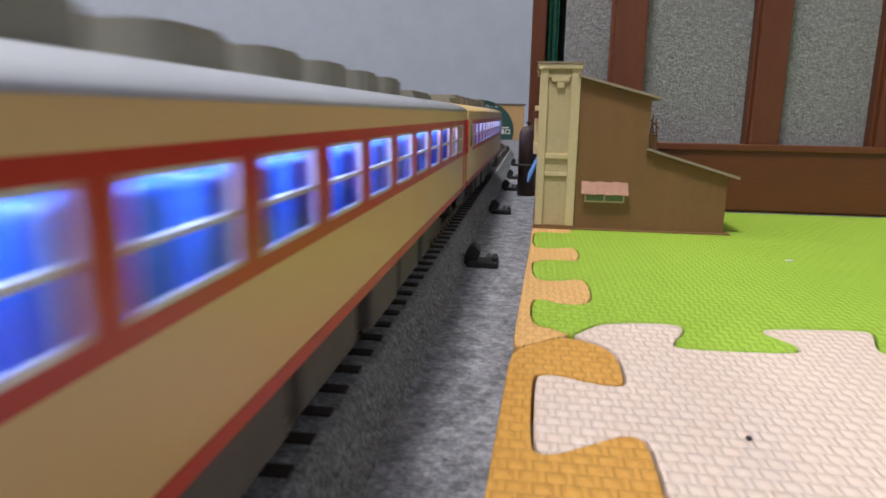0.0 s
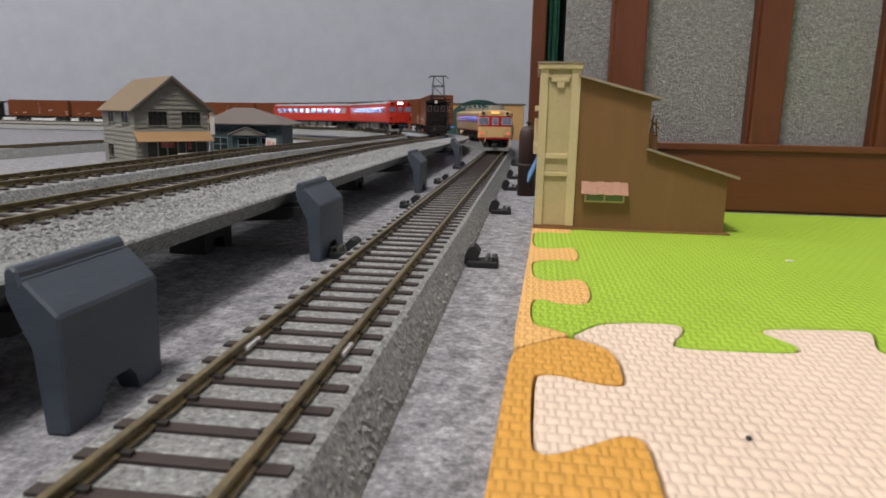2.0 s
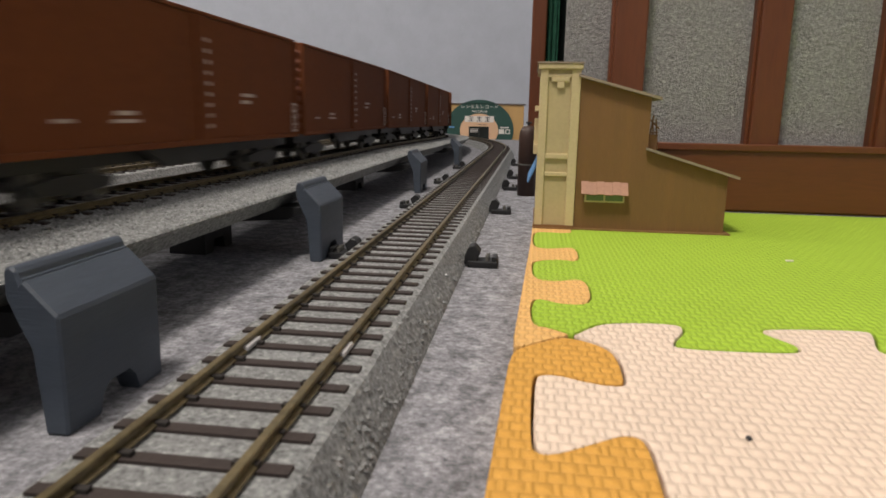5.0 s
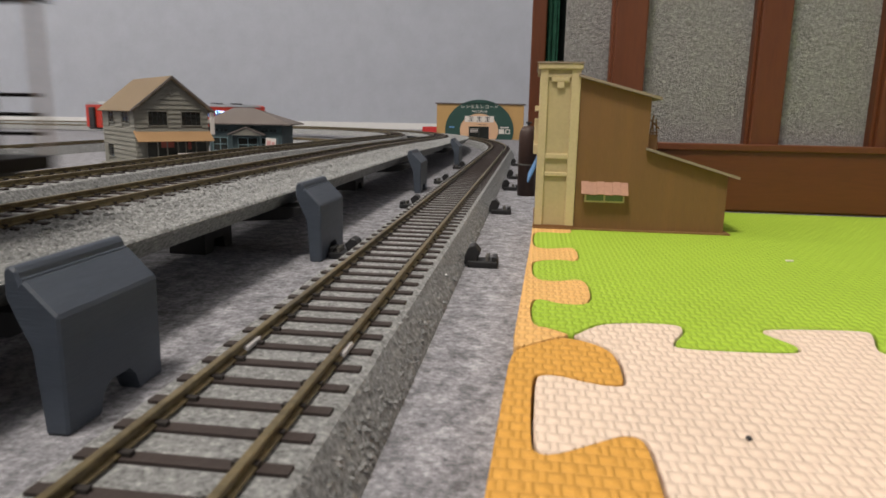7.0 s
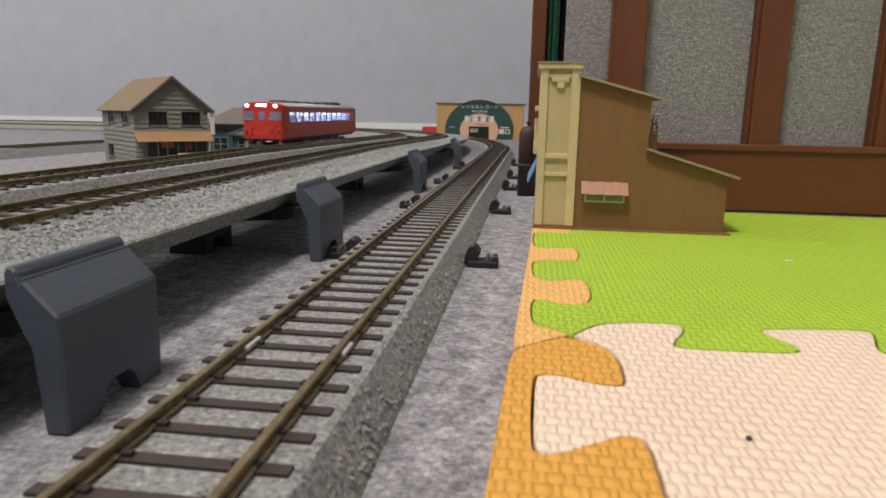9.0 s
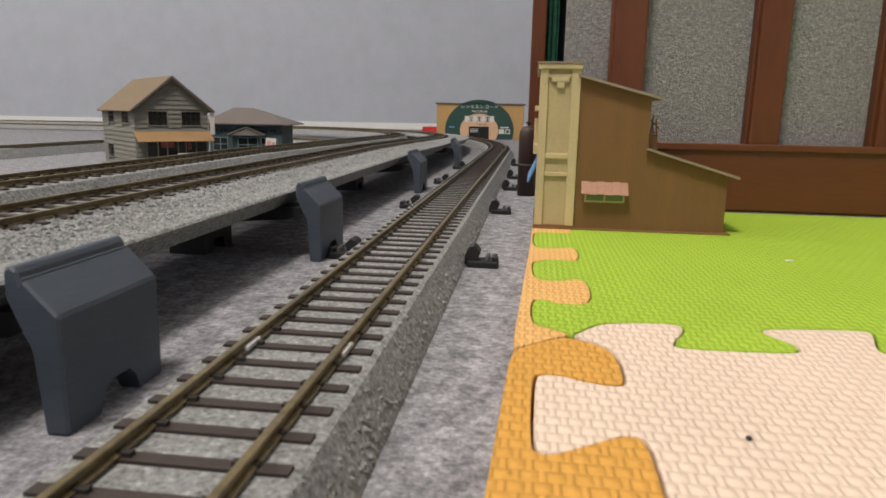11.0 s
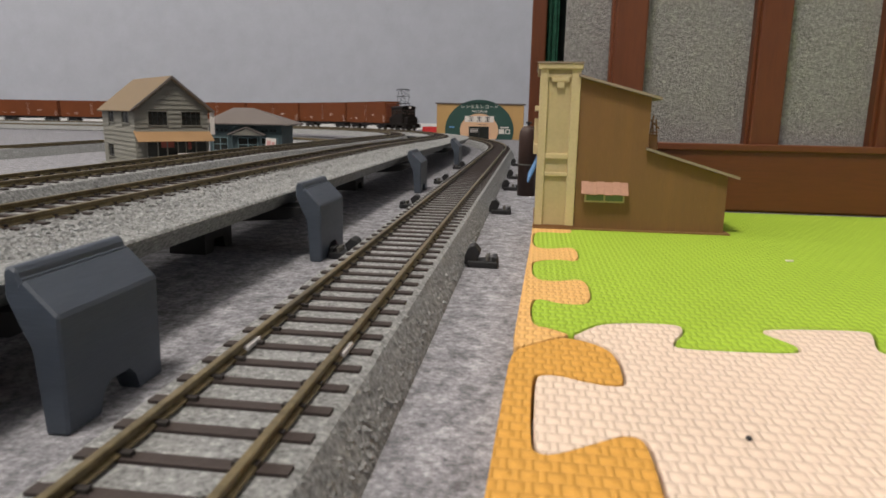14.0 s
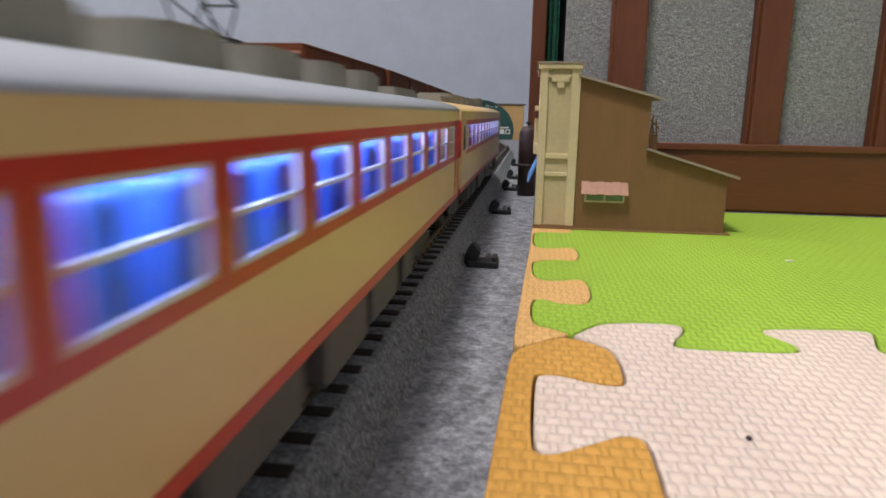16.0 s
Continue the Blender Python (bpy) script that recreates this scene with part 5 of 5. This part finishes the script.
rg = [bm.verts.new((x * MM, 28 * MM, 55 * MM)) for x in (22, 46)]
bm.faces.new(lo)
for i in range(4):
    bm.faces.new((lo[i], lo[(i + 1) % 4], lo2[(i + 1) % 4], lo2[i]))
bm.faces.new((lo2[0], lo2[1], rg[1], rg[0]))
bm.faces.new((lo2[2], lo2[3], rg[0], rg[1]))
bm.faces.new((lo2[1], lo2[2], rg[1]))
bm.faces.new((lo2[3], lo2[0], rg[0]))
bmesh.ops.recalc_face_normals(bm, faces=bm.faces[:])
part("roof", bm, ROOF_SLATE, bung)
for x0, x1, z0, z1 in ((3, 12, 26.5, 30.5), (13, 22, 26.5, 30.5), (62, 71, 26.5, 30.5), (72, 81, 26.5, 30.5), (4, 22, 4, 20), (62, 82, 4, 20), (34, 58, 3, 20)):
    w = root("window", "", "")
    w.parent = bung
    box_part("pane", (x0, x1, -0.3, 0.1, z0, z1), WINDOW_DARK, w)
    for u0, u1, v0, v1 in ((x0, x1, z0, z0 + 0.7), (x0, x1, z1 - 0.7, z1), (x0, x0 + 0.7, z0, z1), (x1 - 0.7, x1, z0, z1), ((x0 + x1) / 2 - 0.4, (x0 + x1) / 2 + 0.4, z0, z1), (x0, x1, (z0 + z1) / 2 - 0.3, (z0 + z1) / 2 + 0.3)):
        box_part("frame", (u0, u1, -0.8, -0.2, v0, v1), TEAL_LIGHT if z1 - z0 > 5 else TEAL, w)
bm = bmesh.new()
prism(bm, [(24, 22.5), (46, 31.5), (68, 22.5), (68, 24), (46, 33), (24, 24)], "y", -9, 0)
part("porch_roof", bm, ROOF_SLATE, bung)
bm = bmesh.new()
prism(bm, [(27, 22.8), (46, 30.6), (65, 22.8)], "y", -7.5, -6.8)
part("porch_gable", bm, SIDING, bung)
for x in (29, 63):
    box_part("porch_post", (x - 0.8, x + 0.8, -7.6, -6.2, 0, 23), TEAL, bung)
brd = root("poster_easel", "tilted red and white poster board beside the bungalow", "sign", m=pose((g0.x + 72) * MM, (g0.y - 8) * MM, FLOOR_Z * MM, 0, 6, 8))
box_part("board", (0, 12, -1, 0, 0, 21), PAPER_WHITE, brd)
for x0, x1, z0, z1 in ((1.5, 6, 4, 18), (7, 10.5, 8, 17)):
    box_part("print", (x0, x1, -1.3, -1, z0, z1), PAPER_PINK, brd)

# ---------- motion of the trains ----------


def glide(table, t):
    """A smooth value through (time, value) rows."""
    ts, vs = [r[0] for r in table], [r[1] for r in table]
    i = max(0, min(len(ts) - 2, int(np.searchsorted(ts, t, side="right")) - 1))

    def slope(k):
        a, b = max(0, k - 1), min(len(ts) - 1, k + 1)
        return (vs[b] - vs[a]) / (ts[b] - ts[a])
    h = ts[i + 1] - ts[i]
    u = (t - ts[i]) / h
    m0, m1 = slope(i) * h, slope(i + 1) * h
    return (2 * u ** 3 - 3 * u ** 2 + 1) * vs[i] + (u ** 3 - 2 * u ** 2 + u) * m0 + (-2 * u ** 3 + 3 * u ** 2) * vs[i + 1] + (u ** 3 - u ** 2) * m1


def on_track(path, d, base, flip=False):
    a, b = path.at(d + base / 2), path.at(d - base / 2)
    c, v = (a + b) / 2, a - b
    m = Matrix.Translation(c * MM) @ v.to_track_quat("X", "Z").to_matrix().to_4x4()
    return m @ pose(0, 0, 0, 0, 0, 180) if flip else m


def run(car, path, way, off, base, flip=False):
    walk(car, [(i / 10, on_track(path, way(i / 10) + off, base, flip)) for i in range(161)])


LG, LF, LN = GROUND.length, FAR.length, NEAR.length
CREAM_WAY = [(0, -22.5), (0.5, 128), (1, 290), (1.5, 485), (2, 715), (2.5, 965), (3, 1190), (3.5, 1420), (4, 1650), (5, 2110), (6, 2580), (8, 3560), (10, LG - 2950), (12, LG - 1720), (13, LG - 1140), (14, LG - 690), (14.5, LG - 505), (14.6, LG - 453), (14.8, LG - 378), (15.0, LG - 326), (15.5, LG - 194), (16, LG - 47)]
RED_WAY = [(0, 190), (0.5, 394), (1, 580), (1.5, 815), (1.8, 940), (2.1, 1070), (2.5, 1245), (3, 1460), (4, 1890), (6, 2750), (8, 3600), (10, LF - 1780), (12, LF - 1020), (13.5, LF - 577), (14.5, LF - 227), (15.2, LF + 18), (16, LF + 298)]
# one lap of the freight train takes 12.8 seconds
FREIGHT_FAR = [(-1.5, 2670), (-1.1, 2505), (-0.3, 2130), (0.1, 1925), (0.5, 1712), (0.9, 1512), (1.2, 1352), (1.5, 1185), (1.8, 1022), (2.1, 880), (2.4, 722), (2.7, 540), (3.0, 360)]
FREIGHT_WAY = FREIGHT_FAR + [(3.5, 80), (4.5, -460), (6, -1270), (7, -1810), (8, -2330), (9.5, -3080)] + [(t + 12.8, d - LN) for t, d in FREIGHT_FAR] + [(16.3, 80 - LN)]
SINGLE_WAY = [(0, 960), (3.8, 960), (4.6, 900), (5.4, 740), (6.2, 500), (7, 335), (7.5, 262), (8, 118), (8.5, -22), (9, -185), (9.5, -400), (10, -620), (11, -930), (12, -1090), (13, -1110), (16, -1110)]


def motions():
    def cream(t):
        return glide(CREAM_WAY, t)
    run(cream_rear, GROUND, cream, 129, 182)
    run(cream_lead, GROUND, cream, 129 + 260, 182, True)

    def red(t):
        return glide(RED_WAY, t)
    run(red_rear, FAR, red, 129, 182)
    run(red_lead, FAR, red, 129 + 260, 182, True)

    def single(t):
        return glide(SINGLE_WAY, t)
    run(red_single, BRANCH, single, 128, 182)

    def freight(t):
        return glide(FREIGHT_WAY, t)
    # the way is that of the locomotive's middle
    run(loco, NEAR, freight, 9, 66)
    for i, w in enumerate(wagons):
        run(w, NEAR, freight, 169.5 + 195 * i, 124)
    run(van, NEAR, freight, 72 + 195 * 9 + 68, 68)


motions()
